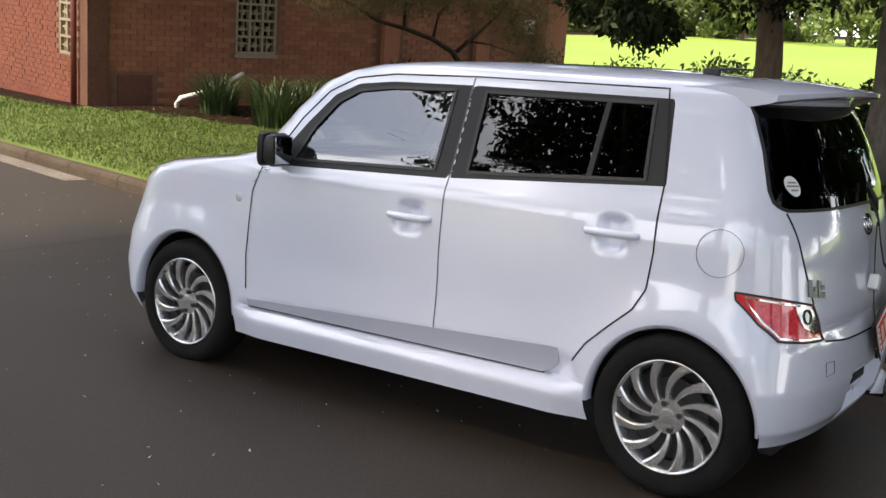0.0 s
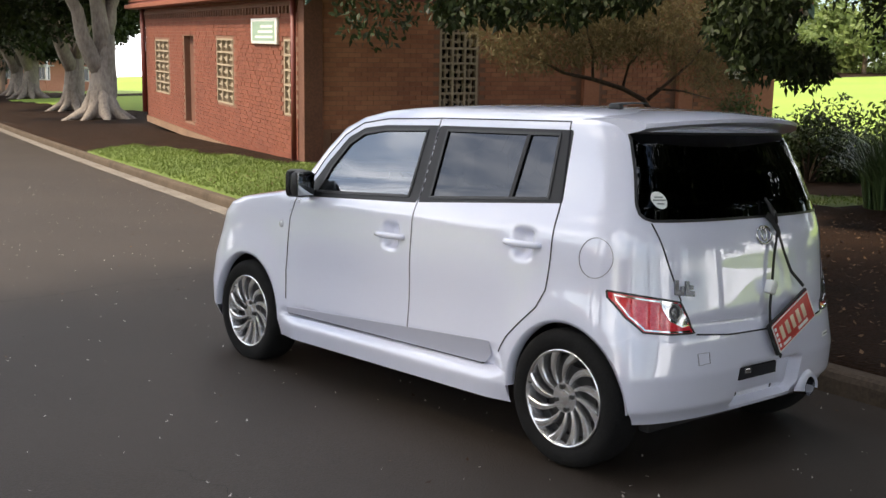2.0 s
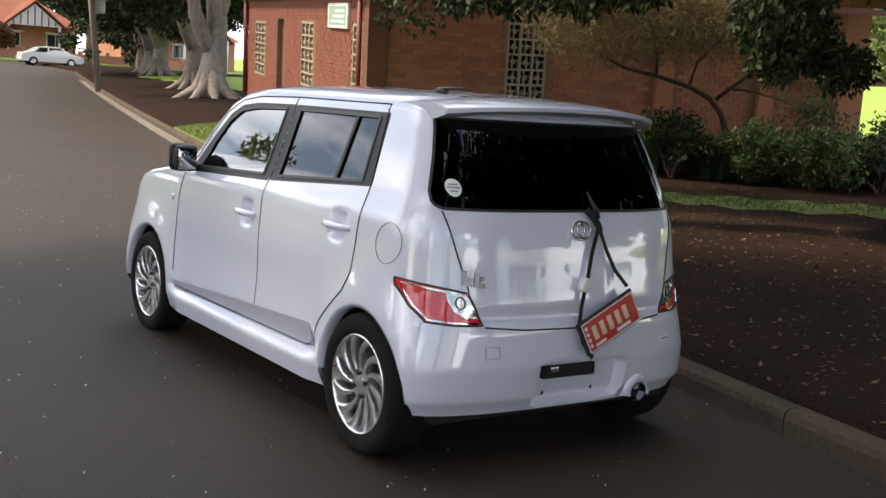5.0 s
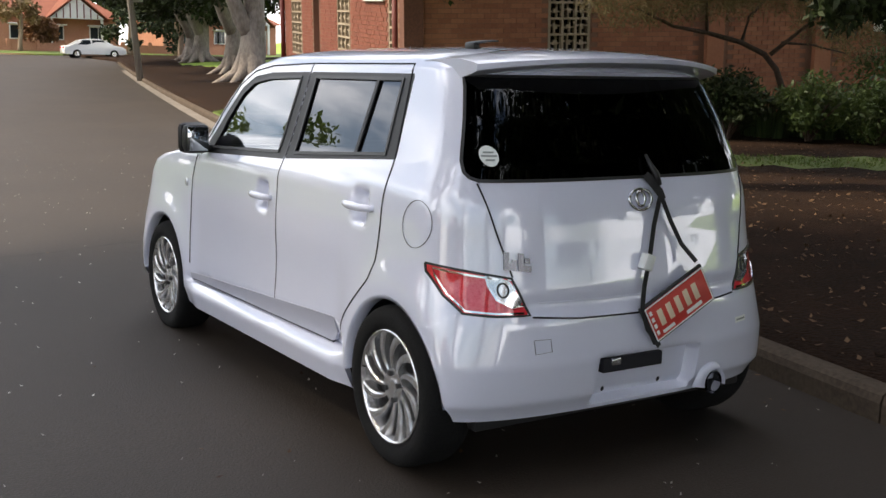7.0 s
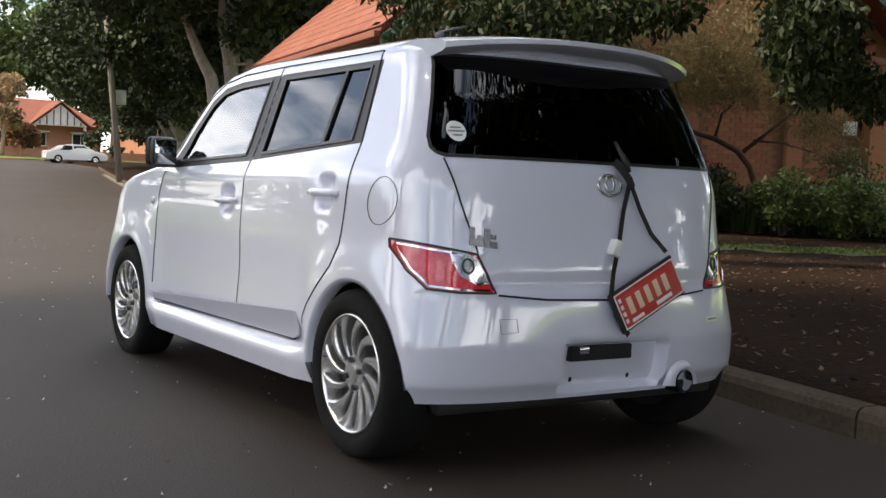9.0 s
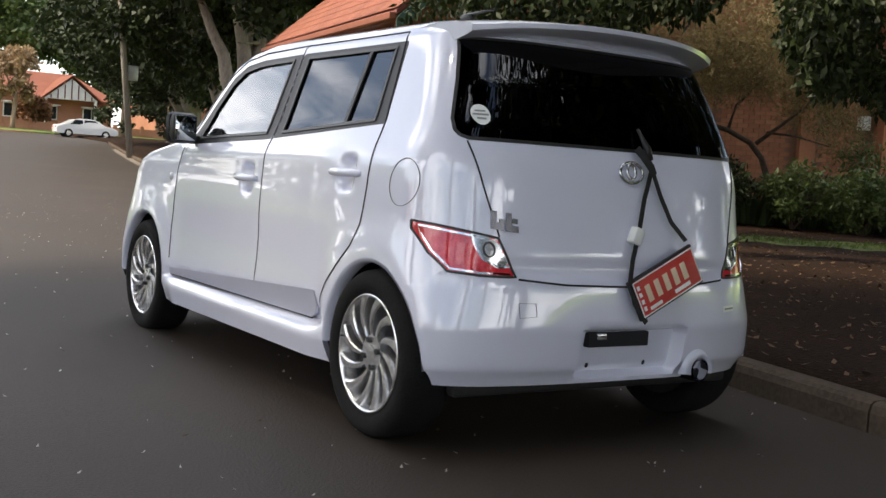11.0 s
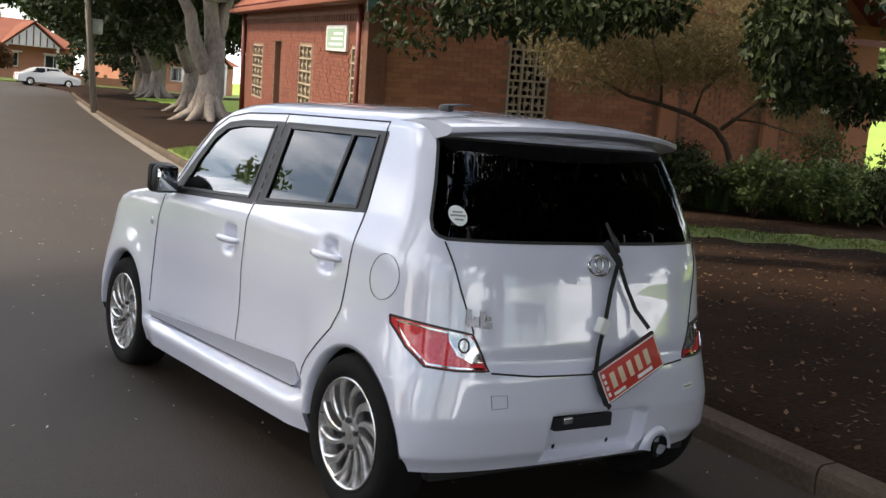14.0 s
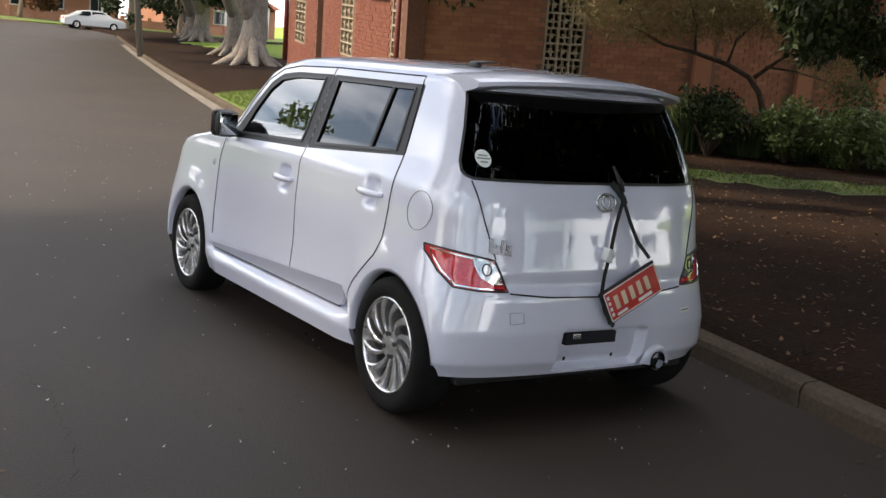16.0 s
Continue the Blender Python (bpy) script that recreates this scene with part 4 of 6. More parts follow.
# ---- the parked car ----
M["paint"] = material("pearl_white_paint", (0.74, 0.76, 0.89), 0.30, 0.0, color2=(0.755, 0.775, 0.90), scale=3, detail_scale=900, coat=1.0, spec=0.5)
M["paint"].node_tree.nodes["Principled BSDF"].inputs["Coat IOR"].default_value = 1.9
M["paint"].node_tree.nodes["Principled BSDF"].inputs["Coat Roughness"].default_value = 0.015
# greyer and darker than the body paint, for the band along the door feet
M["grey_band"] = material("silver_grey_band", (0.47, 0.48, 0.56), 0.35, color2=(0.50, 0.51, 0.59), scale=4, detail_scale=300, coat=0.4)
M["fine_gap"] = material("fine_panel_line", (0.13, 0.13, 0.15), 0.7)
M["white_gloss"] = material("white_gloss_paint", (0.74, 0.74, 0.73), 0.3, coat=0.8)
M["seam"] = material("panel_gap", (0.015, 0.015, 0.02), 0.9)
M["trim"] = material("satin_black_trim", (0.012, 0.012, 0.014), 0.45, spec=0.35)
M["plastic"] = material("black_plastic", (0.012, 0.012, 0.013), 0.45, color2=(0.025, 0.025, 0.027), scale=20, detail_scale=300)
M["tyre"] = material("tyre_rubber", (0.007, 0.007, 0.0075), 0.9, color2=(0.015, 0.0145, 0.014), scale=8, detail_scale=120, bump=0.3, spec=0.2)
M["alloy"] = material("silver_alloy", (0.70, 0.70, 0.71), 0.27, 0.88, color2=(0.80, 0.80, 0.80), scale=20, detail_scale=200)
M["alloy_dark"] = material("brake_dark", (0.05, 0.05, 0.052), 0.5, 0.6)
M["chrome"] = material("chrome", (0.66, 0.66, 0.68), 0.08, 1.0)
M["mirror"] = material("mirror_glass", (0.45, 0.47, 0.48), 0.02, 1.0)
M["badge"] = material("dark_chrome_badge", (0.20, 0.20, 0.22), 0.25, 0.8)
M["red_lens"] = material("red_lens", (0.70, 0.015, 0.03), 0.08, color2=(0.85, 0.08, 0.10), scale=60, detail_scale=200, coat=1.0)
M["clear_lens"] = material("clear_lens", (0.45, 0.46, 0.48), 0.10, 0.75, color2=(0.62, 0.63, 0.65), scale=45, detail_scale=120, coat=1.0)
M["amber"] = material("frosted_lens", (0.55, 0.56, 0.60), 0.15, coat=1.0)
M["plate_red"] = material("red_plate", (0.50, 0.035, 0.025), 0.4, color2=(0.56, 0.05, 0.035), scale=10, detail_scale=90)
M["plate_ink"] = material("cream_print", (0.72, 0.58, 0.42), 0.5)
M["webbing"] = material("black_webbing", (0.010, 0.010, 0.011), 0.8, color2=(0.02, 0.02, 0.02), scale=80, detail_scale=400)
M["seat"] = material("grey_seat_cloth", (0.05, 0.05, 0.052), 0.9, color2=(0.10, 0.10, 0.10), scale=6, detail_scale=200)
M["sticker"] = material("white_sticker", (0.78, 0.80, 0.78), 0.4)
M["sticker_ink"] = material("grey_print", (0.25, 0.27, 0.26), 0.6)


def pane_glass(name, tint, gloss):
    m = bpy.data.materials.new(name)
    m.use_nodes = True
    n, l = m.node_tree.nodes, m.node_tree.links
    n.remove(n["Principled BSDF"])
    tr, gl, mx, fr = n.new("ShaderNodeBsdfTransparent"), n.new("ShaderNodeBsdfGlossy"), n.new("ShaderNodeMixShader"), n.new("ShaderNodeFresnel")
    tr.inputs["Color"].default_value = (*tint, 1)
    gl.inputs["Color"].default_value = (0.92, 0.95, 1.0, 1)
    gl.inputs["Roughness"].default_value = 0.0
    fr.inputs["IOR"].default_value = gloss
    l.new(fr.outputs["Fac"], mx.inputs["Fac"])
    l.new(tr.outputs["BSDF"], mx.inputs[1])
    l.new(gl.outputs["BSDF"], mx.inputs[2])
    l.new(mx.outputs["Shader"], n["Material Output"].inputs["Surface"])
    return m


M["glass"] = pane_glass("side_glass", (0.58, 0.66, 0.61), 2.6)
M["privacy"] = pane_glass("privacy_glass", (0.03, 0.033, 0.036), 1.75)
M["rear_glass"] = pane_glass("dark_rear_glass", (0.02, 0.02, 0.022), 1.55)

#           z     half   rear    front  rear   front
#                 width  y       y      corner corner
RINGS = np.array([
    (0.215, 0.780, -0.435, 3.06, 0.26, 0.30),
    (0.30, 0.800, -0.475, 3.12, 0.28, 0.31),
    (0.45, 0.800, -0.500, 3.16, 0.32, 0.33),
    (0.60, 0.797, -0.490, 3.15, 0.37, 0.36),
    (0.75, 0.792, -0.467, 3.11, 0.41, 0.42),
    (0.88, 0.783, -0.447, 3.06, 0.40, 0.40),
    (0.94, 0.777, -0.440, 2.99, 0.39, 0.38),
    (0.98, 0.771, -0.434, 2.86, 0.38, 0.36),
    (1.01, 0.765, -0.428, 2.66, 0.37, 0.34),
    (1.04, 0.756, -0.420, 2.44, 0.36, 0.32),
    (1.07, 0.744, -0.412, 2.33, 0.35, 0.32),
    (1.10, 0.731, -0.404, 2.28, 0.34, 0.32),
    (1.15, 0.712, -0.392, 2.24, 0.33, 0.32),
    (1.30, 0.664, -0.335, 2.12, 0.32, 0.32),
    (1.42, 0.625, -0.275, 2.00, 0.31, 0.33),
    (1.48, 0.603, -0.230, 1.87, 0.31, 0.36),
    (1.515, 0.575, -0.180, 1.73, 0.31, 0.40),
    (1.537, 0.525, -0.110, 1.57, 0.31, 0.44),
    (1.553, 0.435, 0.00, 1.36, 0.30, 0.44),
    (1.564, 0.300, 0.15, 1.12, 0.25, 0.35),
    (1.570, 0.130, 0.36, 0.82, 0.12, 0.15),
    (1.571, 0.020, 0.56, 0.64, 0.03, 0.03)])
NR, NF = 3.0, 3.2


def ring(z):
    return [float(np.interp(z, RINGS[:, 0], RINGS[:, k])) for k in range(1, 6)]


def sill_top(y):
    """Upper edge of the turned-under band along the foot of the doors."""
    return 0.388 + 0.084 * min(1.0, max(0.0, (2.10 - y) / 1.6))


def flare(y, z):
    """How far wheel arches and the side skirt stand out of the flank."""
    out = 0.0
    for c in (0.0, 2.54):
        r = math.hypot((y - c) * 1.03, z - 0.305)
        out += 0.020 * math.exp(-((r - 0.36) / 0.10) ** 2) * smooth(0.15, 0.35, z)
    mid = smooth(0.32, 0.50, y) * (1 - smooth(2.02, 2.20, y))
    out += mid * (0.030 * (1 - smooth(0.30, 0.352, z)) - 0.012 * math.exp(-((z - 0.60) / 0.16) ** 2))
    out += mid * 0.006 * math.exp(-((z - 1.0) / 0.05) ** 2)
    for hy, hz in ((0.295, 0.948), (1.225, 0.892)):
        out -= 0.045 * math.exp(-(abs(y - hy) / 0.050) ** 6 - (abs(z - hz) / 0.060) ** 6)
    out -= mid * 0.060 * min(1.0, max(0.0, (sill_top(y) - z) / (sill_top(y) - 0.36))) * smooth(0.338, 0.358, z)
    return out


def dent(x, z):
    """How far the number plate recess and the hatch crease lie inside the tail."""
    w = (1 - smooth(0.232, 0.256, abs(x - 0.035))) * smooth(0.225, 0.262, z) * (1 - smooth(0.438, 0.458, z))
    return 0.055 * w + 0.012 * math.exp(-((z - 0.66) / 0.03) ** 2) * (1 - smooth(0.45, 0.6, abs(x)))


def side_x(y, z):
    w, yr, yf, br, bf = ring(z)
    x = w
    if y < yr + br:
        x = w * max(0.0, 1 - min(1.0, (yr + br - y) / br) ** NR) ** (1 / NR)
    elif y > yf - bf:
        x = w * max(0.0, 1 - min(1.0, (y - yf + bf) / bf) ** NF) ** (1 / NF)
    return x + flare(y, z) * smooth(0.4, 0.65, x)


def rear_y(x, z):
    w, yr, yf, br, bf = ring(z)
    k = min(0.9999, abs(x) / w)
    return yr + br * (1 - (1 - k ** NR) ** (1 / NR)) + dent(x, z)


def arc_steps(n, power):
    th = np.linspace(0, math.pi / 2, 4000)
    x, y = np.sin(th) ** (2 / power) * 0.79, (1 - np.cos(th) ** (2 / power)) * 0.42
    s = np.concatenate([[0], np.cumsum(np.hypot(np.diff(x), np.diff(y)))])
    return np.interp(np.linspace(0, s[-1], n), s, th)


TH_R, TH_F, N_SIDE = arc_steps(48, NR), arc_steps(40, NF), 130
zs = np.concatenate([np.linspace(0.215, 0.93, 46), np.linspace(0.94, 1.06, 14), np.linspace(1.07, 1.47, 28), np.linspace(1.48, 1.54, 8), [1.546, 1.552, 1.557, 1.561, 1.565, 1.568, 1.570, 1.571]])


def half_ring(z):
    w, yr, yf, br, bf = ring(z)
    pts = [(w * math.sin(t) ** (2 / NR), yr + br * (1 - math.cos(t) ** (2 / NR))) for t in TH_R]
    pts += [(w, yr + br + (yf - bf - yr - br) * (k + 1) / (N_SIDE + 1)) for k in range(N_SIDE)]
    pts += [(w * math.sin(t) ** (2 / NF), yf - bf * (1 - math.cos(t) ** (2 / NF))) for t in TH_F[::-1]]
    out = []
    for x, y in pts:
        x2 = x + flare(y, z) * smooth(0.4, 0.65, x)
        y2 = y + (dent(x, z) if y < 0 and x < 0.7 else 0)
        out.append((x2, y2, z))
    return out


halves = [half_ring(z) for z in zs]
HN = len(halves[0])
NCOL = 2 * HN - 2
BP = np.zeros((len(zs), NCOL, 3))
for i, h in enumerate(halves):
    for j, (x, y, z) in enumerate(h):
        BP[i, j] = (-x, y, z)
        if 0 < j < HN - 1:
            BP[i, NCOL - j] = (x, y, z)
# the tail is not quite symmetrical: redo the dent by true x
for i, z in enumerate(zs):
    for j in range(NCOL):
        x, y = BP[i, j, 0], BP[i, j, 1]
        if y < 0 and abs(x) < 0.7:
            BP[i, j, 1] = y - dent(abs(x), z) + dent(x, z)

GLASS_F = [(1.915, 1.065), (1.85, 1.205), (1.745, 1.335), (1.64, 1.395), (1.47, 1.418), (1.132, 1.428), (1.145, 1.095)]
GLASS_R = [(0.985, 1.100), (0.982, 1.430), (0.232, 1.434), (0.208, 1.152)]
TRIM_F = [(2.045, 1.030), (1.97, 1.13), (1.89, 1.235), (1.77, 1.368), (1.65, 1.424), (1.47, 1.444), (1.060, 1.452), (1.066, 1.068)]
TRIM_R = [(1.055, 1.071), (1.048, 1.452), (0.158, 1.456), (0.120, 1.138)]
DOOR_F = [(2.085, 1.015), (2.130, 0.90), (2.145, 0.60), (2.125, 0.348), (1.058, 0.354), (1.062, 0.80), (1.062, 1.07), (1.055, 1.488), (1.47, 1.476), (1.67, 1.449), (1.81, 1.38), (1.93, 1.25)]
DOOR_R = [(1.052, 0.354), (0.48, 0.366), (0.40, 0.44), (0.345, 0.52), (0.26, 0.60), (0.17, 0.68), (0.128, 0.76), (0.118, 0.90), (0.128, 1.15), (0.170, 1.40), (0.192, 1.492), (1.049, 1.488), (1.056, 1.07), (1.056, 0.80)]
SKIRT = [(0.36, 0.18), (0.34, 0.36), (0.42, 0.356), (2.16, 0.340), (2.20, 0.33), (2.20, 0.18)]


def arch(c, a, b):
    return [(c + a * math.cos(t), 0.305 + b * math.sin(t)) for t in np.linspace(0, 2 * math.pi, 48, endpoint=False)]


ARCH_F, ARCH_R = arch(2.54, 0.345, 0.362), arch(0.0, 0.338, 0.345)
RGLASS = [(-0.655, 1.104), (-0.666, 1.122), (-0.664, 1.16), (-0.576, 1.452), (0.576, 1.452), (0.664, 1.16), (0.666, 1.122), (0.655, 1.104), (0.63, 1.094), (-0.63, 1.094)]
LAMP = [(0.776, 0.803), (0.70, 0.789), (0.556, 0.762), (0.498, 0.632), (0.62, 0.633), (0.715, 0.642), (0.755, 0.700), (0.777, 0.775)]
CLEAR = [(0.640, 0.772), (0.563, 0.756), (0.518, 0.668), (0.560, 0.662), (0.612, 0.690), (0.634, 0.735)]
HATCH = [(-0.645, 1.088), (-0.60, 0.93), (-0.548, 0.760), (-0.490, 0.628), (-0.3, 0.612), (0, 0.606), (0.3, 0.612), (0.490, 0.628), (0.548, 0.760), (0.60, 0.93), (0.645, 1.088)]
BUMPER = [(-1.0, 0.10), (-1.0, 0.50), (-0.80, 0.588), (-0.75, 0.628), (-0.72, 0.642), (-0.60, 0.630), (-0.49, 0.626), (-0.3, 0.610), (0, 0.604), (0.3, 0.610), (0.49, 0.626), (0.60, 0.630), (0.72, 0.642), (0.75, 0.628), (0.80, 0.588), (1.0, 0.50), (1.0, 0.10)]
SCREEN = [(-0.62, 1.10), (-0.55, 1.46), (0.55, 1.46), (0.62, 1.10)]


def inside(p, poly):
    x, y = p
    hit = False
    for (x1, y1), (x2, y2) in zip(poly, poly[1:] + poly[:1]):
        if (y1 > y) != (y2 > y) and x < (x2 - x1) * (y - y1) / (y2 - y1) + x1:
            hit = not hit
    return hit


def nearest(p, poly):
    best, at = 9e9, p
    for a, b in zip(poly, poly[1:] + poly[:1]):
        ex, ey = b[0] - a[0], b[1] - a[1]
        k = max(0.0, min(1.0, ((p[0] - a[0]) * ex + (p[1] - a[1]) * ey) / (ex * ex + ey * ey + 1e-12)))
        q = (a[0] + k * ex, a[1] + k * ey)
        d = (q[0] - p[0]) ** 2 + (q[1] - p[1]) ** 2
        if d < best:
            best, at = d, q
    return at


REGIONS = [("hole", "side", ARCH_F), ("hole", "side", ARCH_R), ("glass_f", "side", GLASS_F), ("glass_r", "side", GLASS_R), ("trim_f", "side", TRIM_F), ("trim_r", "side", TRIM_R),
           ("skirt", "side", SKIRT), ("door_f", "side", DOOR_F), ("door_r", "side", DOOR_R),
           ("rear_glass", "rear", RGLASS), ("clear", "lamp", CLEAR), ("lamp", "lamp", LAMP), ("hatch", "rear", HATCH), ("bumper", "rear", BUMPER), ("screen", "front", SCREEN)]


def project(kind, p):
    if kind == "side":
        return (p[1], p[2]) if abs(p[0]) > 0.42 and -0.40 < p[1] < 3.0 else None
    if kind == "lamp":
        return (abs(p[0]), p[2]) if p[1] < -0.05 else None
    if kind == "rear":
        return (p[0], p[2]) if p[1] < -0.04 else None
    return (p[0], p[2]) if p[1] > 1.3 else None


cells = {}
label_of = np.full((len(zs) - 1, NCOL), -1)
for i in range(len(zs) - 1):
    for j in range(NCOL):
        j2 = (j + 1) % NCOL
        c = (BP[i, j] + BP[i, j2] + BP[i + 1, j] + BP[i + 1, j2]) / 4
        for r, (nm, kind, poly) in enumerate(REGIONS):
            q = project(kind, c)
            if q is not None and inside(q, poly):
                label_of[i, j] = r
                break
SP = BP.copy()
for i in range(len(zs)):
    for j in range(NCOL):
        around = {int(label_of[a, b % NCOL]) for a in (i - 1, i) for b in (j - 1, j) if 0 <= a < len(zs) - 1}
        if len(around) < 2:
            continue
        r = min(k for k in around if k >= 0)
        nm, kind, poly = REGIONS[r]
        p = BP[i, j]
        q = project(kind, p)
        if q is None:
            continue
        a, z = nearest(q, poly)
        if (a - q[0]) ** 2 + (z - q[1]) ** 2 > 0.028 ** 2:
            continue
        z = max(z, 0.215)
        sg = -1 if p[0] < 0 else 1
        if kind == "side":
            SP[i, j] = (sg * side_x(a, z), a, z)
        elif kind == "lamp":
            SP[i, j] = (sg * a, rear_y(sg * a, z), z)
        elif kind == "rear" and abs(p[0]) > 0.70:
            SP[i, j, 2] = z
        elif kind == "rear":
            SP[i, j] = (a, rear_y(a, z), z)

# the tail's lower edge sweeps up behind the wheels
for i in range(len(zs)):
    for j in range(NCOL):
        x, y, z = SP[i, j]
        if y < -0.05:
            SP[i, j, 2] = z + 0.035 * (1 - smooth(0.215, 0.36, z)) * (1 - smooth(-0.30, -0.05, y))

car = empty("hatchback_car", label="pearl white boxy five-door hatchback parked at the kerb", category="car")


def panel(name, wanted, mat, side=None, label="", parent=None, thick=0.0, push=0.0):
    """One panel of the shell: the cells of the wanted regions (None: what no region claims)."""
    ids = {k for k, (nm, *_rest) in enumerate(REGIONS) if nm in wanted} | ({-1} if None in wanted else set())
    vi, V, F = {}, [], []
    for i in range(len(zs) - 1):
        for j in range(NCOL):
            if int(label_of[i, j]) not in ids:
                continue
            j2 = (j + 1) % NCOL
            mid = BP[i, j, 0] + BP[i, j2, 0]
            if side and mid * side < 0:
                continue
            f = []
            for a, b in ((i, j), (i + 1, j), (i + 1, j2), (i, j2)):
                if (a, b) not in vi:
                    vi[a, b] = len(V)
                    V.append(SP[a, b])
                f.append(vi[a, b])
            F.append(f)
    bm = bmesh.new()
    bv = [bm.verts.new(v) for v in V]
    for f in F:
        try:
            bm.faces.new([bv[k] for k in f])
        except ValueError:
            pass
    bm.normal_update()
    if push:
        for v in bm.verts:
            v.co += v.normal * push
    if thick:
        geo = bmesh.ops.extrude_face_region(bm, geom=bm.edges[:] + bm.faces[:])
        for v in [g for g in geo["geom"] if isinstance(g, bmesh.types.BMVert)]:
            v.co -= v.normal * thick
        bmesh.ops.recalc_face_normals(bm, faces=bm.faces[:])
    ob = part(name, bm, mat, parent or car, label)
    ob.data.set_sharp_from_angle(angle=radians(50))
    return ob


body = panel("body", [None], M["paint"])
panel("hatch", ["hatch"], M["paint"], label="white tailgate")
panel("rear_bumper", ["bumper"], M["paint"], label="white rear bumper with plate recess")
panel("windscreen", ["screen"], M["glass"])
panel("rear_window", ["rear_glass"], M["rear_glass"], label="black tinted rear window")
for sg in (-1, 1):
    panel("side_skirt", ["skirt"], M["paint"], sg, thick=0.03)
    d1 = panel("front_door", ["door_f"], M["paint"], sg)
    d2 = panel("rear_door", ["door_r"], M["paint"], sg)
    panel("window_frame", ["trim_f"], M["trim"], sg, "satin black window frame", d1)
    panel("window_frame", ["trim_r"], M["trim"], sg, "satin black window frame", d2)
    panel("window", ["glass_f"], M["glass"], sg, "clear side window", d1, push=-0.006)
    panel("window", ["glass_r"], M["privacy"], sg, "dark privacy glass", d2, push=-0.006)
    lamp = panel("tail_lamp", ["lamp"], M["red_lens"], sg, "red wraparound tail lamp")
    panel("reversing_lens", ["clear"], M["clear_lens"], sg, "clear reversing lens", lamp)


def surf(kind, a, z, sg=-1, off=0.0):
    """A point of the shell, lifted off it."""
    e = 0.004
    if kind == "side":
        p = Vector((sg * side_x(a, z), a, z))
        u = Vector((sg * side_x(a + e, z), a + e, z)) - p
        v = Vector((sg * side_x(a, z + e), a, z + e)) - p
        n = u.cross(v)
        if n.x * sg < 0:
            n = -n
    else:
        p = Vector((a, rear_y(a, z), z))
        u = Vector((a + e, rear_y(a + e, z), z)) - p
        v = Vector((a, rear_y(a, z + e), z + e)) - p
        n = u.cross(v)
        if n.y > 0:
            n = -n
    return p + n.normalized() * off, n.normalized()


def ribbon(name, pts, kind, width, mat, sg=-1, closed=False, lift=0.0025, parent=None, step=0.02, label=""):
    """A thin strip that follows the shell along a line."""
    if closed:
        pts = list(pts) + [pts[0]]
    dense = []
    for a, b in zip(pts[:-1], pts[1:]):
        n = max(1, int(math.hypot(b[0] - a[0], b[1] - a[1]) / step))
        dense += [(a[0] + (b[0] - a[0]) * k / n, a[1] + (b[1] - a[1]) * k / n) for k in range(n)]
    dense.append(pts[-1])
    P = [surf(kind, a, z, sg, lift) for a, z in dense]
    V, F = [], []
    for i, (p, n) in enumerate(P):
        d = P[min(i + 1, len(P) - 1)][0] - P[max(i - 1, 0)][0]
        s = d.cross(n).normalized() * width / 2
        V += [p - s, p + s, p + s - n * 0.006, p - s - n * 0.006]
        if i:
            o = 4 * i
            for k in range(4):
                k2 = (k + 1) % 4
                F.append((o - 4 + k, o - 4 + k2, o + k2, o + k))
    return mesh(name, V, F, mat, parent or car, label)


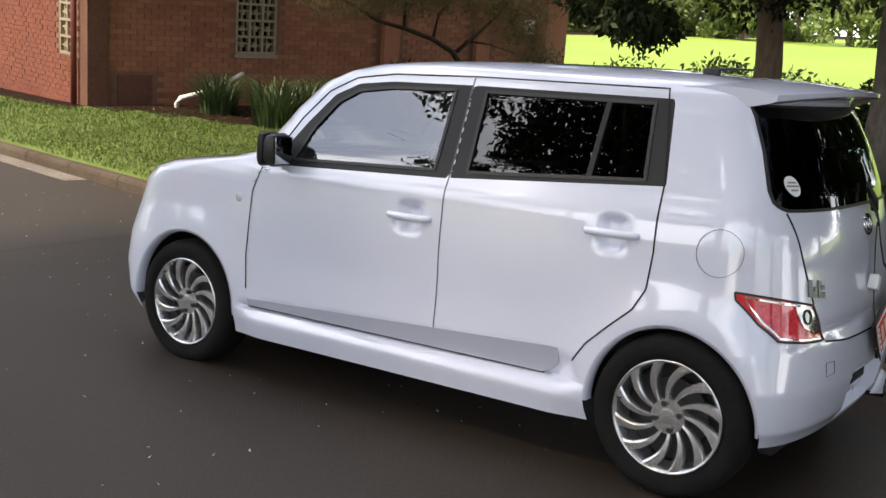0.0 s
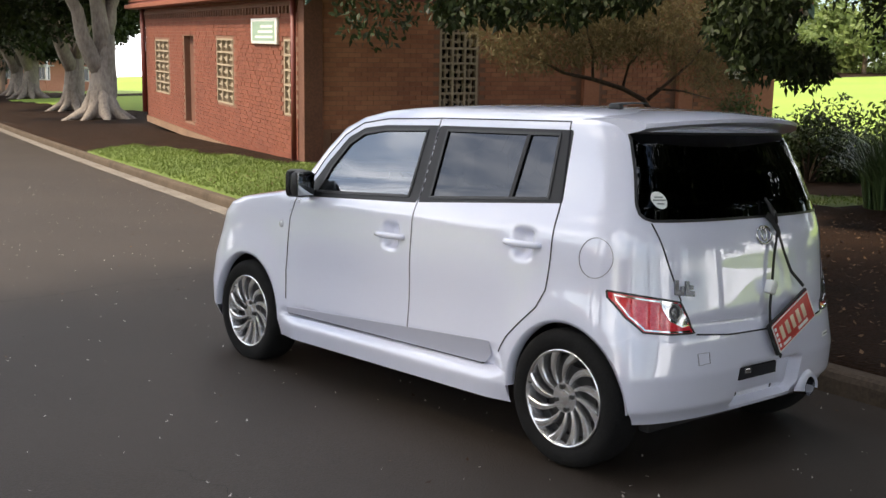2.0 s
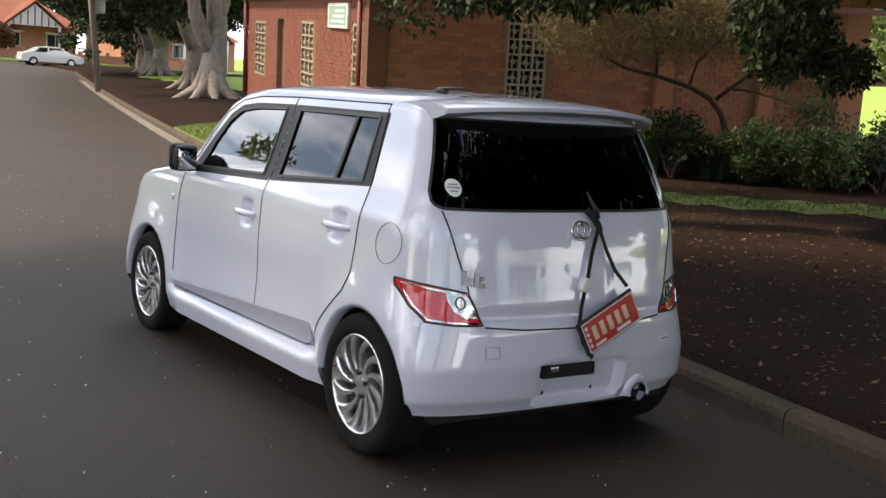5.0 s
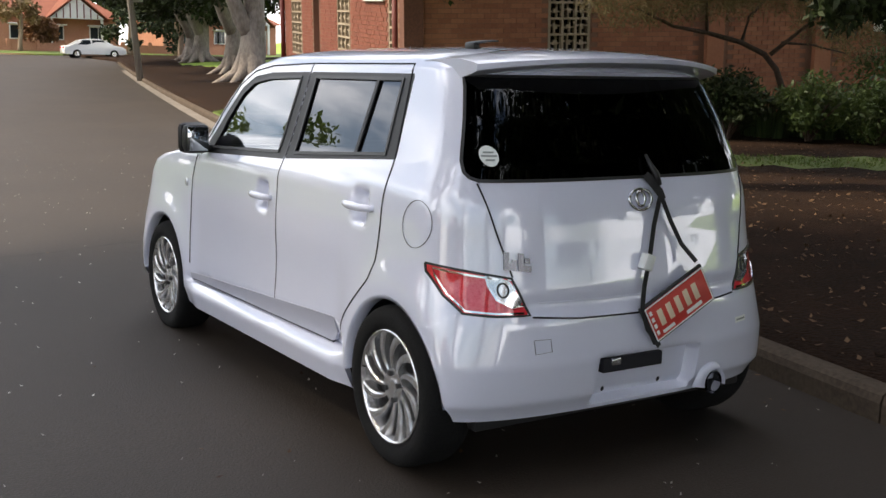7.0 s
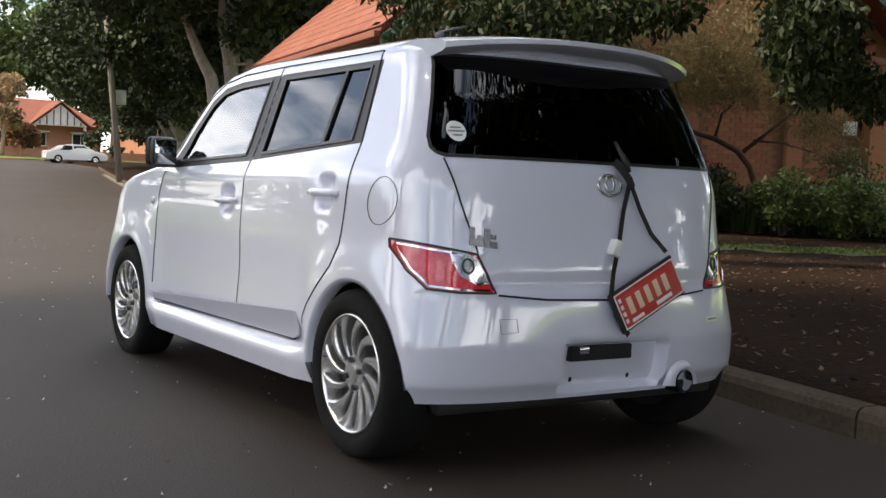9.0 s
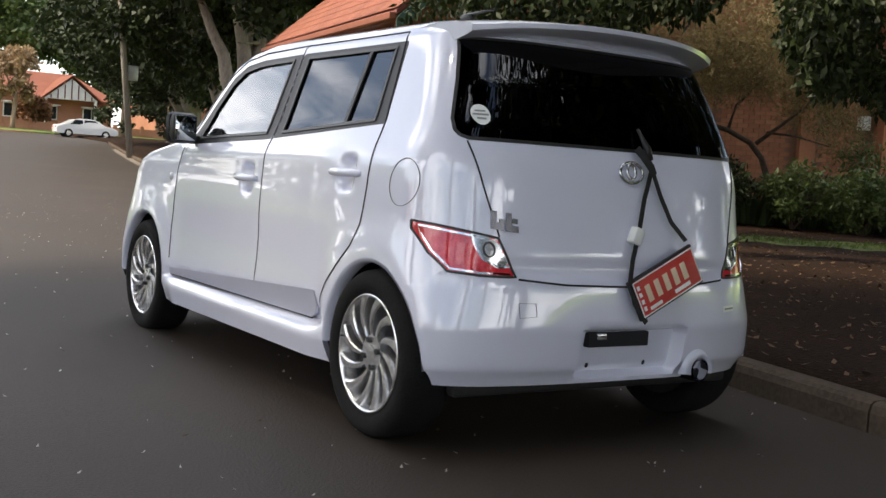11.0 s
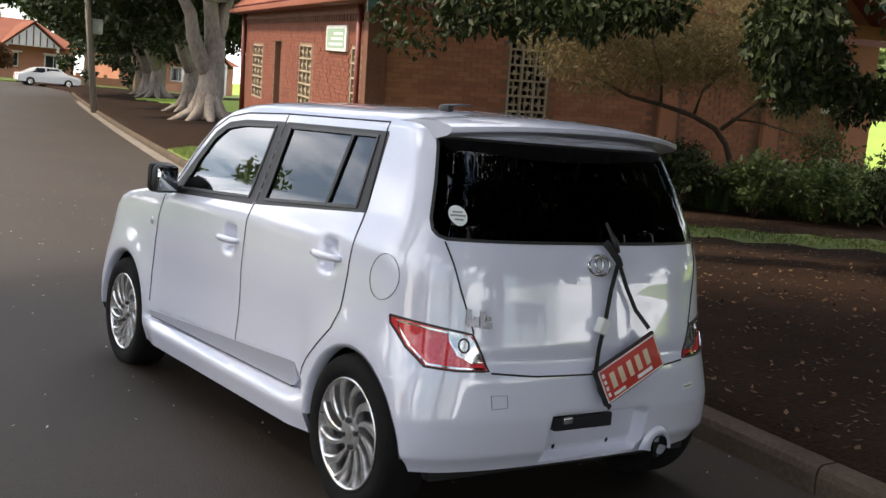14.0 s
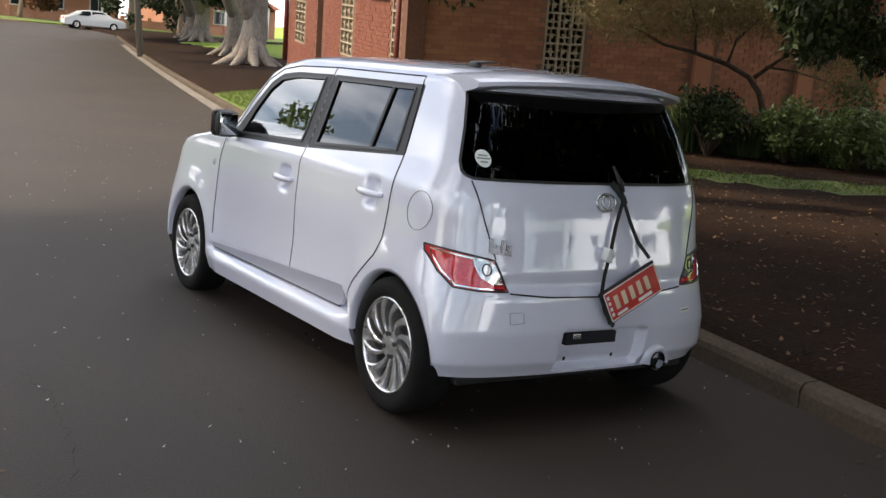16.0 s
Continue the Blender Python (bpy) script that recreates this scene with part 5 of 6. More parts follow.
for sg in (-1, 1):
    ribbon("door_gap", DOOR_F[:3] + [(2.128, 0.44)], "side", 0.005, M["seam"], sg)
    ribbon("door_gap", [(1.060, 0.44)] + DOOR_F[5:8], "side", 0.005, M["fine_gap"], sg)
    ribbon("door_gap", DOOR_R[2:11] + [DOOR_R[11], DOOR_F[8], DOOR_F[9], DOOR_F[10], DOOR_F[11], (2.05, 1.06)], "side", 0.006, M["seam"], sg)
    mesh("door_gap", *tube([(sg * (side_x(y, sill_top(y) + 0.008) - 0.27 * (sill_top(y) - 0.353)), y, 0.3565) for y in np.linspace(0.54, 2.11, 40)], 0.004, 6), M["seam"], car)
    V, F = [], []
    for i, y in enumerate(np.linspace(0.47, 2.115, 44)):
        zt = sill_top(y) + 0.004
        zb = 0.357 + 0.055 * (1 - smooth(0.47, 0.53, y))
        xt = side_x(y, zt + 0.004) + 0.003
        xb = xt - 0.27 * (zt - zb)
        V += [(sg * xt, y, zt), (sg * xb, y, zb), (sg * (xb - 0.012), y, zb), (sg * (xt - 0.012), y, zt)]
        if i:
            o = 4 * i
            F += [(o - 4 + q, o - 4 + (q + 1) % 4, o + (q + 1) % 4, o + q) for q in range(4)]
    F += [(0, 1, 2, 3), (len(V) - 1, len(V) - 2, len(V) - 3, len(V) - 4)]
    mesh("door_foot_band", V, F, M["grey_band"], car, "silver-grey lower door band")
    ribbon("spoiler_gap", [(-0.112, 1.458), (-0.09, 1.49), (-0.05, 1.522)], "side", 0.006, M["seam"], sg)
    ribbon("window_bar", [(0.420, 1.434), (0.440, 1.130)], "side", 0.022, M["trim"], sg, lift=0.004)
    ribbon("window_seal", GLASS_F, "side", 0.014, M["plastic"], sg, True, 0.004)
    ribbon("window_seal", GLASS_R, "side", 0.014, M["plastic"], sg, True, 0.004)
    ribbon("fuel_flap_gap", [(-0.128 + 0.084 * math.cos(t), 0.93 + 0.084 * math.sin(t)) for t in np.linspace(0, 2 * math.pi, 40, endpoint=False)], "side", 0.002, M["fine_gap"], sg, True) if sg < 0 else None
    lp = [(sg * x, z) for x, z in LAMP]
    ribbon("lamp_surround", lp, "rear", 0.008, M["plastic"], 1, True, 0.004)
    ribbon("lamp_divider", [(sg * x, z) for x, z in (CLEAR[0], CLEAR[5], CLEAR[4], CLEAR[3], CLEAR[2])], "rear", 0.007, M["chrome"], 1, False, 0.005)
    ribbon("lamp_bezel", [(sg * x, z) for x, z in ((0.60, 0.760), (0.70, 0.776), (0.766, 0.789), (0.764, 0.765), (0.745, 0.705), (0.708, 0.652), (0.62, 0.643), (0.52, 0.641))], "rear", 0.007, M["chrome"], 1, False, 0.005)
    ribbon("lamp_reflector", [(sg * (0.588 + 0.018 * math.cos(t)), 0.722 + 0.024 * math.sin(t)) for t in np.linspace(0, 2 * math.pi, 18, endpoint=False)], "rear", 0.006, M["plastic"], 1, True, 0.004, step=0.01)
    ribbon("hatch_gap", [(sg * x, z) for x, z in ((0.638, 1.085), (0.60, 0.93), (0.552, 0.766))], "rear", 0.006, M["seam"])
    # arch lips and dark wheel wells
    for c, a, b in ((2.54, 0.345, 0.362), (0.0, 0.338, 0.345)):
        V, F = [], []
        n = 40
        t0, t1 = -0.02, math.pi + 0.02
        for i in range(n + 1):
            t = t0 + (t1 - t0) * i / n
            y, z = c + a * math.cos(t), max(0.215, 0.305 + b * math.sin(t))
            x = side_x(y, z)
            y2, z2 = c + (a - 0.014) * math.cos(t), max(0.20, 0.305 + (b - 0.014) * math.sin(t))
            V += [(sg * (x + 0.002), y, z), (sg * (x - 0.004), y2, z2), (sg * (x - 0.05), y2, z2)]
            if i:
                o = 3 * i
                F += [(o - 3, o - 2, o + 1, o), (o - 2, o - 1, o + 2, o + 1)]
        mesh("wheel_arch_lip", V, F, M["paint"], car, smooth=True)
        V, F = [], []
        for i in range(n + 1):
            t = t0 + (t1 - t0) * i / n
            y, z = c + (a + 0.005) * math.cos(t), 0.305 + (b + 0.012) * math.sin(t)
            x = side_x(c + a * math.cos(t), max(0.215, 0.305 + b * math.sin(t)))
            V += [(sg * (x - 0.02), y, z), (sg * 0.42, y, z)]
            if i:
                F.append((2 * i - 2, 2 * i - 1, 2 * i + 1, 2 * i))
        F.append(tuple(range(1, 2 * n + 2, 2)))
        mesh("wheel_well", V, F, M["plastic"], car, smooth=False)
ribbon("hatch_gap", [(x, z - 0.003) for x, z in HATCH[3:8]], "rear", 0.007, M["seam"])
ribbon("window_seal", RGLASS, "rear", 0.012, M["plastic"], 1, True, 0.003)
ribbon("tow_cover_gap", [(-0.49, 0.545), (-0.425, 0.545), (-0.42, 0.50), (-0.485, 0.495)], "rear", 0.0012, M["fine_gap"], 1, True)
ribbon("hatch_crease", [(-0.46, 0.672), (-0.2, 0.668), (0.2, 0.668), (0.46, 0.672)], "rear", 0.004, M["paint"])

# floor pan closes the shell from below
part("underbody", box((-0.70, -0.33, 0.275), (0.70, 2.85, 0.33), 0.02), M["plastic"], car)

# black axle, muffler and panel added to fill in the shadow under the tail
part("rear_axle", tube_bm([(-0.62, 0.0, 0.27), (0.62, 0.0, 0.27)], 0.045, 16), M["plastic"], car)
part("muffler", box((0.02, -0.33, 0.19), (0.56, -0.06, 0.33), 0.05), M["plastic"], car)
part("undertray", box((-0.66, -0.36, 0.205), (0.66, -0.30, 0.30), 0.015), M["plastic"], car)

# tailgate spoiler
V, F = [], []
ns = 33
for i in range(ns):
    x = -0.585 + 1.17 * i / (ns - 1)
    k = abs(x) / 0.585
    yt = -0.385 + 0.170 * k ** 2.4
    zt = 1.530 - 0.030 * k ** 2.2
    zr = 1.562 - 0.045 * k ** 2.5
    lip = 0.016 + 0.006 * k ** 5
    sec = [(0.14, zr - 0.012), (0.02, zr - 0.002), (yt * 0.5, (zr + zt) / 2 + 0.004), (yt + 0.02, zt), (yt, zt - 0.006), (yt + 0.003, zt - 0.006 - lip), (yt + 0.03, zt - 0.016 - lip), (yt * 0.4 - 0.08 * (1 - k), zt - 0.060), (0.06, zr - 0.09)]
    V += [(x, y, z) for y, z in sec]
    m = len(sec)
    if i:
        F += [((i - 1) * m + q, (i - 1) * m + (q + 1) % m, i * m + (q + 1) % m, i * m + q) for q in range(m)]
F += [tuple(range(m))[::-1], tuple(range((ns - 1) * m, ns * m))]
sp = mesh("spoiler", V, F, M["paint"], car, "body-coloured roof spoiler", True)
sp.data.set_sharp_from_angle(angle=radians(40))
# roof antenna, black base with a short rod
ant = part("antenna", box((-0.405, 0.08, 1.545), (-0.372, 0.15, 1.580), 0.012), M["plastic"], car, "black roof antenna")
v, f = tube([(-0.39, 0.12, 1.574), (-0.39, 0.02, 1.580), (-0.39, -0.06, 1.580)], [0.008, 0.005, 0.0035], 8)
mesh("rod", v, f, M["plastic"], ant, smooth=True)

# door mirrors
for sg in (-1, 1):
    bm = box((-0.068, -0.045, -0.075), (0.068, 0.05, 0.075), 0.03)
    for v in bm.verts:
        if v.co.y > 0:
            v.co.x *= 0.86
            v.co.z *= 0.84
    bm.transform(Matrix.Translation((sg * 0.835, 1.945, 1.108)))
    mir = part("door_mirror", bm, M["plastic"], car, "black door mirror")
    bm = box((-0.0705, 0.0, -0.0775), (0.0705, 0.060, 0.0775), 0.03)
    for v in bm.verts:
        if v.co.y > 0.03:
            v.co.x *= 0.84
            v.co.z *= 0.84
    bm.transform(Matrix.Translation((sg * 0.835, 1.962, 1.109)))
    part("cap", bm, M["trim"], mir)
    part("mirror_glass", box((sg * 0.835 - 0.054, 1.896, 1.047), (sg * 0.835 + 0.054, 1.9015, 1.168), 0.002), M["mirror"], mir, "mirror glass")
    part("stalk", box((sg * 0.765 - 0.05, 1.93, 1.035), (sg * 0.765 + 0.05, 1.98, 1.075), 0.012), M["plastic"], mir)

# door handles: a bar over a dished cup
for sg in (-1, 1):
    for y0, zz in ((0.19, 0.948), (1.12, 0.892)):
        yc = y0 + 0.105
        hd = mesh("door_handle", *tube([Vector((sg * (ring(zz)[0] + o - 0.006), y0 + k * 0.21, zz)) for k, o in ((-0.03, 0.004), (0.03, 0.018), (0.25, 0.030), (0.75, 0.030), (0.97, 0.018), (1.03, 0.004))], [0.010, 0.014, 0.0155, 0.0155, 0.014, 0.010], 12), M["paint"], car, "body-coloured pull handle", True)
    p, nn = surf("side", 2.213, 0.86, sg, 0.0)
    bm = bmesh.new()
    bmesh.ops.create_uvsphere(bm, u_segments=14, v_segments=8, radius=0.02)
    bm.transform(Matrix.Translation(p) @ Matrix.Diagonal((0.5, 1.0, 1.1, 1)))
    part("side_indicator", bm, M["amber"], car, "small frosted side indicator")

# head lamps at the nose
for sg in (-1, 1):
    bm = box((-0.14, -0.06, -0.05), (0.14, 0.06, 0.05), 0.03)
    bm.transform(Matrix.Translation((sg * 0.56, 2.90, 0.86)) @ Matrix.Rotation(-sg * 0.5, 4, "Z"))
    part("head_lamp", bm, M["clear_lens"], car, "clear head lamp")

# wheels
def wheel_parts(parent):
    prof = [(0.215, -0.085), (0.235, -0.098), (0.265, -0.102), (0.288, -0.094), (0.300, -0.075), (0.305, -0.05), (0.305, 0.05), (0.300, 0.075), (0.288, 0.094), (0.265, 0.102), (0.235, 0.098), (0.215, 0.085)]
    n = 64
    V = [(x, r * math.cos(2 * math.pi * k / n), r * math.sin(2 * math.pi * k / n)) for k in range(n) for r, x in prof]
    m = len(prof)
    F = [(k * m + q, k * m + (q + 1) % m, ((k + 1) % n) * m + (q + 1) % m, ((k + 1) % n) * m + q) for k in range(n) for q in range(m)]
    ty = mesh("tyre", V, F, M["tyre"], parent, "black rubber tyre", True)
    prof = [(0.216, -0.090), (0.213, -0.094), (0.208, -0.093), (0.200, -0.080), (0.192, -0.03), (0.19, 0.08), (0.215, 0.085)]
    V = [(x, r * math.cos(2 * math.pi * k / n), r * math.sin(2 * math.pi * k / n)) for k in range(n) for r, x in prof]
    m = len(prof)
    F = [(k * m + q, k * m + q + 1, ((k + 1) % n) * m + q + 1, ((k + 1) % n) * m + q) for k in range(n) for q in range(m - 1)]
    rim = mesh("rim", V, F, M["alloy"], parent, "silver alloy rim with swirled spokes", True)
    # brake disc and dark back
    part("brake_disc", tube_bm([(-0.02, 0, 0), (0.0, 0, 0)], 0.135, 40), M["alloy_dark"], rim)
    part("wheel_back", tube_bm([(0.02, 0, 0), (0.03, 0, 0), (0.088, 0, 0), (0.092, 0, 0)], [0.188, 0.186, 0.186, 0.217], 40), M["plastic"], rim)
    # twelve curved blades
    for s in range(12):
        a0 = 2 * math.pi * s / 12
        V, F = [], []
        steps = 9
        for i in range(steps):
            k = i / (steps - 1)
            r = 0.050 + (0.204 - 0.050) * k
            ang = a0 + 0.46 * k ** 1.4
            hw = 0.090 + 0.030 * k
            x = -0.070 - 0.020 * math.sin(math.pi * 0.5 * k)
            for da, dx in ((-hw, 0.010), (-hw * 0.8, 0.002), (hw * 0.55, 0.0), (hw, 0.005), (hw, 0.030), (-hw, 0.030)):
                V.append((x + dx, r * math.cos(ang + da), r * math.sin(ang + da)))
        m = 6
        for i in range(steps - 1):
            F += [(i * m + q, i * m + (q + 1) % m, (i + 1) * m + (q + 1) % m, (i + 1) * m + q) for q in range(m)]
        F += [tuple(range(m)), tuple(range((steps - 1) * m, steps * m))]
        mesh("spoke", V, F, M["alloy"], rim)
    part("hub", tube_bm([(-0.080, 0, 0), (-0.079, 0, 0), (-0.074, 0, 0), (-0.073, 0, 0), (-0.03, 0, 0)], [0.024, 0.029, 0.031, 0.066, 0.070], 32), M["alloy"], rim)
    for s in range(4):
        a = math.pi / 4 + s * math.pi / 2 + 0.15
        part("wheel_nut", tube_bm([(-0.084, 0.05 * math.cos(a), 0.05 * math.sin(a)), (-0.05, 0.05 * math.cos(a), 0.05 * math.sin(a))], 0.0115, 6), M["alloy_dark"], rim, smooth=False)
    v, f = tube([(-0.088, 0.185, -0.03), (-0.098, 0.196, -0.033)], 0.004, 6)
    mesh("valve", v, f, M["plastic"], rim)


def car_wheel(x, y, turn, spin):
    w = new("wheel")
    w.parent = car
    w.matrix_basis = Matrix.Translation((x, y, 0.305)) @ Matrix.Rotation(turn, 4, "Z") @ Matrix.Rotation(spin, 4, "X")
    wheel_parts(w)


car_wheel(-0.715, 0.0, 0.0, 0.35)
car_wheel(-0.715, 2.54, 0.0, 0.9)
car_wheel(0.715, 0.0, math.pi, 0.2)
car_wheel(0.715, 2.54, math.pi, 0.6)

# cabin: seats, bench, dashboard, floor
part("cabin_floor", box((-0.68, -0.1, 0.28), (0.68, 2.2, 0.34)), M["seat"], car)
part("dashboard", box((-0.66, 1.85, 0.62), (0.66, 2.18, 1.03), 0.06), M["plastic"], car)
for sg in (-1, 1):
    st = part("front_seat", join_bm(box((sg * 0.36 - 0.25, 1.05, 0.42), (sg * 0.36 + 0.25, 1.58, 0.60), 0.05), box((sg * 0.36 - 0.24, 0.95, 0.55), (sg * 0.36 + 0.24, 1.10, 1.12), 0.06)), M["seat"], car)
    part("headrest", box((sg * 0.36 - 0.13, 0.93, 1.15), (sg * 0.36 + 0.13, 1.03, 1.33), 0.04), M["seat"], st)
bench = part("rear_seat", join_bm(box((-0.62, 0.25, 0.42), (0.62, 0.75, 0.60), 0.05), box((-0.62, 0.15, 0.55), (0.62, 0.30, 1.08), 0.06)), M["seat"], car)
for x in (-0.36, 0.36):
    part("headrest", box((x - 0.13, 0.14, 1.10), (x + 0.13, 0.23, 1.24), 0.04), M["seat"], bench)
v, f = tube([(0.36 + 0.18 * math.cos(t), 1.80 + 0.06 * math.sin(t), 0.95 + 0.17 * math.sin(t)) for t in np.linspace(0, 2 * math.pi, 25)], 0.014, 8)
mesh("steering_wheel", v, f, M["plastic"], car, smooth=True)
part("headlining", box((-0.50, 0.05, 1.505), (0.50, 1.3, 1.515), 0.0), M["seat"], car)

# tail details: wiper, emblem, badge, stickers, plate recess fittings, exhaust
wp = mesh("rear_wiper", *tube([surf("rear", x, z, -1, o)[0] for x, z, o in ((0.085, 1.06, 0.02), (0.072, 1.10, 0.03), (0.058, 1.135, 0.024), (0.048, 1.17, 0.016))], [0.016, 0.014, 0.009, 0.006], 8), M["plastic"], car, "black rear wiper", True)


def ring_on_tail(x, z, rx, rz, r, off=0.006, n=36):
    pts = [surf("rear", x + rx * math.cos(t), z + rz * math.sin(t), -1, off)[0] for t in np.linspace(0, 2 * math.pi, n + 1)]
    return tube(pts, r, 8, False)


em = mesh("emblem", *ring_on_tail(0.004, 1.013, 0.054, 0.037, 0.006), M["chrome"], car, "oval chrome emblem", True)
mesh("emblem_bar", *merge(ring_on_tail(0.004, 1.016, 0.020, 0.026, 0.006)), M["chrome"], em, smooth=True)
bd = None
for k, (x0, x1, z0, z1) in enumerate([(-0.580, -0.562, 0.788, 0.850), (-0.566, -0.538, 0.788, 0.812), (-0.552, -0.536, 0.806, 0.826), (-0.530, -0.512, 0.788, 0.850), (-0.516, -0.486, 0.788, 0.810), (-0.508, -0.490, 0.818, 0.834)]):
    V = []
    for off in (0.001, 0.009):
        for x, z in ((x0, z0), (x1, z0), (x1, z1), (x0, z1)):
            V.append(surf("rear", x + (z - 0.82) * 0.05, z - (x + 0.54) * 0.12, -1, off)[0])
    F = [(3, 2, 1, 0), (4, 5, 6, 7), (0, 1, 5, 4), (1, 2, 6, 5), (2, 3, 7, 6), (3, 0, 4, 7)]
    ob = mesh("badge" if bd is None else "badge_stroke", V, F, M["badge"], bd or car, "silver model badge" if bd is None else "")
    bd = bd or ob


def disc_on_tail(name, x, z, rx, rz, mat, off, parent=None, label="", n=32):
    P = [surf("rear", x, z, -1, off)[0]] + [surf("rear", x + rx * math.cos(t), z + rz * math.sin(t), -1, off)[0] for t in np.linspace(0, 2 * math.pi, n, endpoint=False)]
    return mesh(name, P, [(0, 1 + k, 1 + (k + 1) % n) for k in range(n)], mat, parent or car, label, True)


stk = disc_on_tail("round_sticker", -0.585, 1.178, 0.029, 0.035, M["sticker"], 0.003, label="round white sticker")
for dz, w in ((0.012, 0.016), (0.0, 0.024), (-0.014, 0.014)):
    ribbon("print_bar", [(-0.585 - w, 1.178 + dz), (-0.585 + w, 1.178 + dz)], "rear", 0.006, M["sticker_ink"], lift=0.005, parent=stk)
ribbon("bumper_sticker", [(0.50, 0.512), (0.575, 0.515)], "rear", 0.022, M["sticker"], lift=0.003, label="small white bumper sticker")
ribbon("print_bar", [(0.508, 0.513), (0.568, 0.515)], "rear", 0.006, M["sticker_ink"], lift=0.0045)
for x in (-0.135, 0.142):
    disc_on_tail("mount_hole", x, 0.312, 0.008, 0.010, M["seam"], 0.002)
part("plate_slot", box((-0.165, -0.462, 0.382), (0.125, -0.41, 0.436), 0.004), M["seam"], car, "dark slot under the plate light")
part("plate_light", box((-0.13, -0.468, 0.408), (-0.085, -0.44, 0.434), 0.004), M["clear_lens"], car)
v, f = merge(tube([(0.37, -0.30, 0.285), (0.37, -0.495, 0.285)], 0.046, 24, False), tube([(0.37, -0.497, 0.285), (0.37, -0.40, 0.285)], 0.039, 24, False))
ex = mesh("exhaust_tip", v, f, M["chrome"], car, "chrome exhaust tip", True)
part("bore", tube_bm([(0.37, -0.44, 0.285), (0.37, -0.43, 0.285)], 0.038, 20), M["seam"], ex)
V = []
n = 20
for i in range(n + 1):
    t = -0.25 + (math.pi + 0.5) * i / n
    for r, y in ((0.078, None), (0.056, -0.505), (0.052, -0.42)):
        x, z = 0.37 + r * math.cos(t), 0.285 + r * math.sin(t)
        V.append((x, rear_y(x, max(z, 0.216)) - 0.002 if y is None else y, z))
F = [(3 * i + q, 3 * i + q + 1, 3 * i + q + 4, 3 * i + q + 3) for i in range(n) for q in range(2)]
mesh("exhaust_shroud", V, F, M["paint"], car, smooth=True)

# trade plate slung from the wiper on a strap
plate = empty("hanging_plate", label="red number plate in a black holder hung askew on a strap", category="number plate")
PM = Matrix.Translation((0.128, -0.525, 0.626)) @ Matrix.Rotation(radians(-26.5), 4, "Y") @ Matrix.Rotation(radians(-6), 4, "X")
part("holder", box((-0.163, 0.0, -0.080), (0.168, 0.014, 0.076), 0.004, PM), M["plastic"], plate)
part("plate", box((-0.150, -0.006, -0.070), (0.158, 0.001, 0.066), 0.002, PM), M["plate_red"], plate, "red enamel plate")
fr = [((-0.150, -0.150 + 0.004), (-0.070, 0.066)), ((0.154, 0.158), (-0.070, 0.066)), ((-0.15, 0.158), (-0.070, -0.066)), ((-0.15, 0.158), (0.062, 0.066))]
for (a, b), (c, d) in fr:
    part("border", box((a, -0.0085, c), (b, -0.005, d), 0, PM), M["sticker"], plate)
for k in range(5):
    w = 0.024
    x0 = -0.104 + 0.046 * k
    part("character_bar", box((x0, -0.0085, -0.030), (x0 + w, -0.005, 0.034), 0.001, PM), M["plate_ink"], plate)
part("text_bar", box((0.02, -0.0085, -0.056), (0.10, -0.005, -0.042), 0, PM), M["sticker"], plate)
part("text_bar", box((-0.11, -0.0085, -0.058), (-0.05, -0.005, -0.046), 0, PM), M["sticker"], plate)
for k in range(4):
    part("text_bar", box((-0.138, -0.0085, -0.05 + 0.027 * k), (-0.126, -0.005, -0.034 + 0.027 * k), 0, PM), M["sticker"], plate)
part("bolt", tube_bm([PM @ Vector((-0.160, -0.004, -0.03)), PM @ Vector((-0.160, 0.004, -0.03))], 0.005, 10), M["chrome"], plate)


def web(name, pts, width, parent, twist=0.0):
    V, F = [], []
    pts = [Vector(p) for p in pts]
    for i, p in enumerate(pts):
        d = (pts[min(i + 1, len(pts) - 1)] - pts[max(i - 1, 0)]).normalized()
        s = d.cross(Vector((0.15, -1, 0.1))).normalized() * width / 2
        n = d.cross(s).normalized() * 0.0015
        V += [p - s - n, p + s - n, p + s + n, p - s + n]
        if i:
            o = 4 * i
            F += [(o - 4 + q, o - 4 + (q + 1) % 4, o + (q + 1) % 4, o + q) for q in range(4)]
    return mesh(name, V, F, M["webbing"], parent, "black webbing strap")


def tl(x, z, o):
    return surf("rear", x, z, -1, o)[0]


web("strap", [tl(0.03, 1.10, 0.02), tl(0.05, 1.07, 0.03), tl(0.082, 1.03, 0.03), tl(0.095, 1.005, 0.026)], 0.036, plate)
web("strap", [tl(0.09, 1.01, 0.028), tl(0.13, 0.93, 0.022), tl(0.18, 0.84, 0.022), PM @ Vector((0.150, -0.002, 0.095))], 0.020, plate)
web("strap", [tl(0.082, 1.01, 0.024), tl(0.05, 0.92, 0.02), tl(0.02, 0.80, 0.02), tl(-0.018, 0.70, 0.026), PM @ Vector((-0.150, -0.004, 0.08)), PM @ Vector((-0.168, -0.004, 0.0)), PM @ Vector((-0.150, -0.004, -0.09))], 0.022, plate)
part("buckle", box((-0.022, -0.02, -0.03), (0.022, 0.02, 0.03), 0.006, Matrix.Translation(tl(0.0, 0.785, 0.025)) @ Matrix.Rotation(0.35, 4, "Y")), M["sticker"], plate, "white plastic buckle")


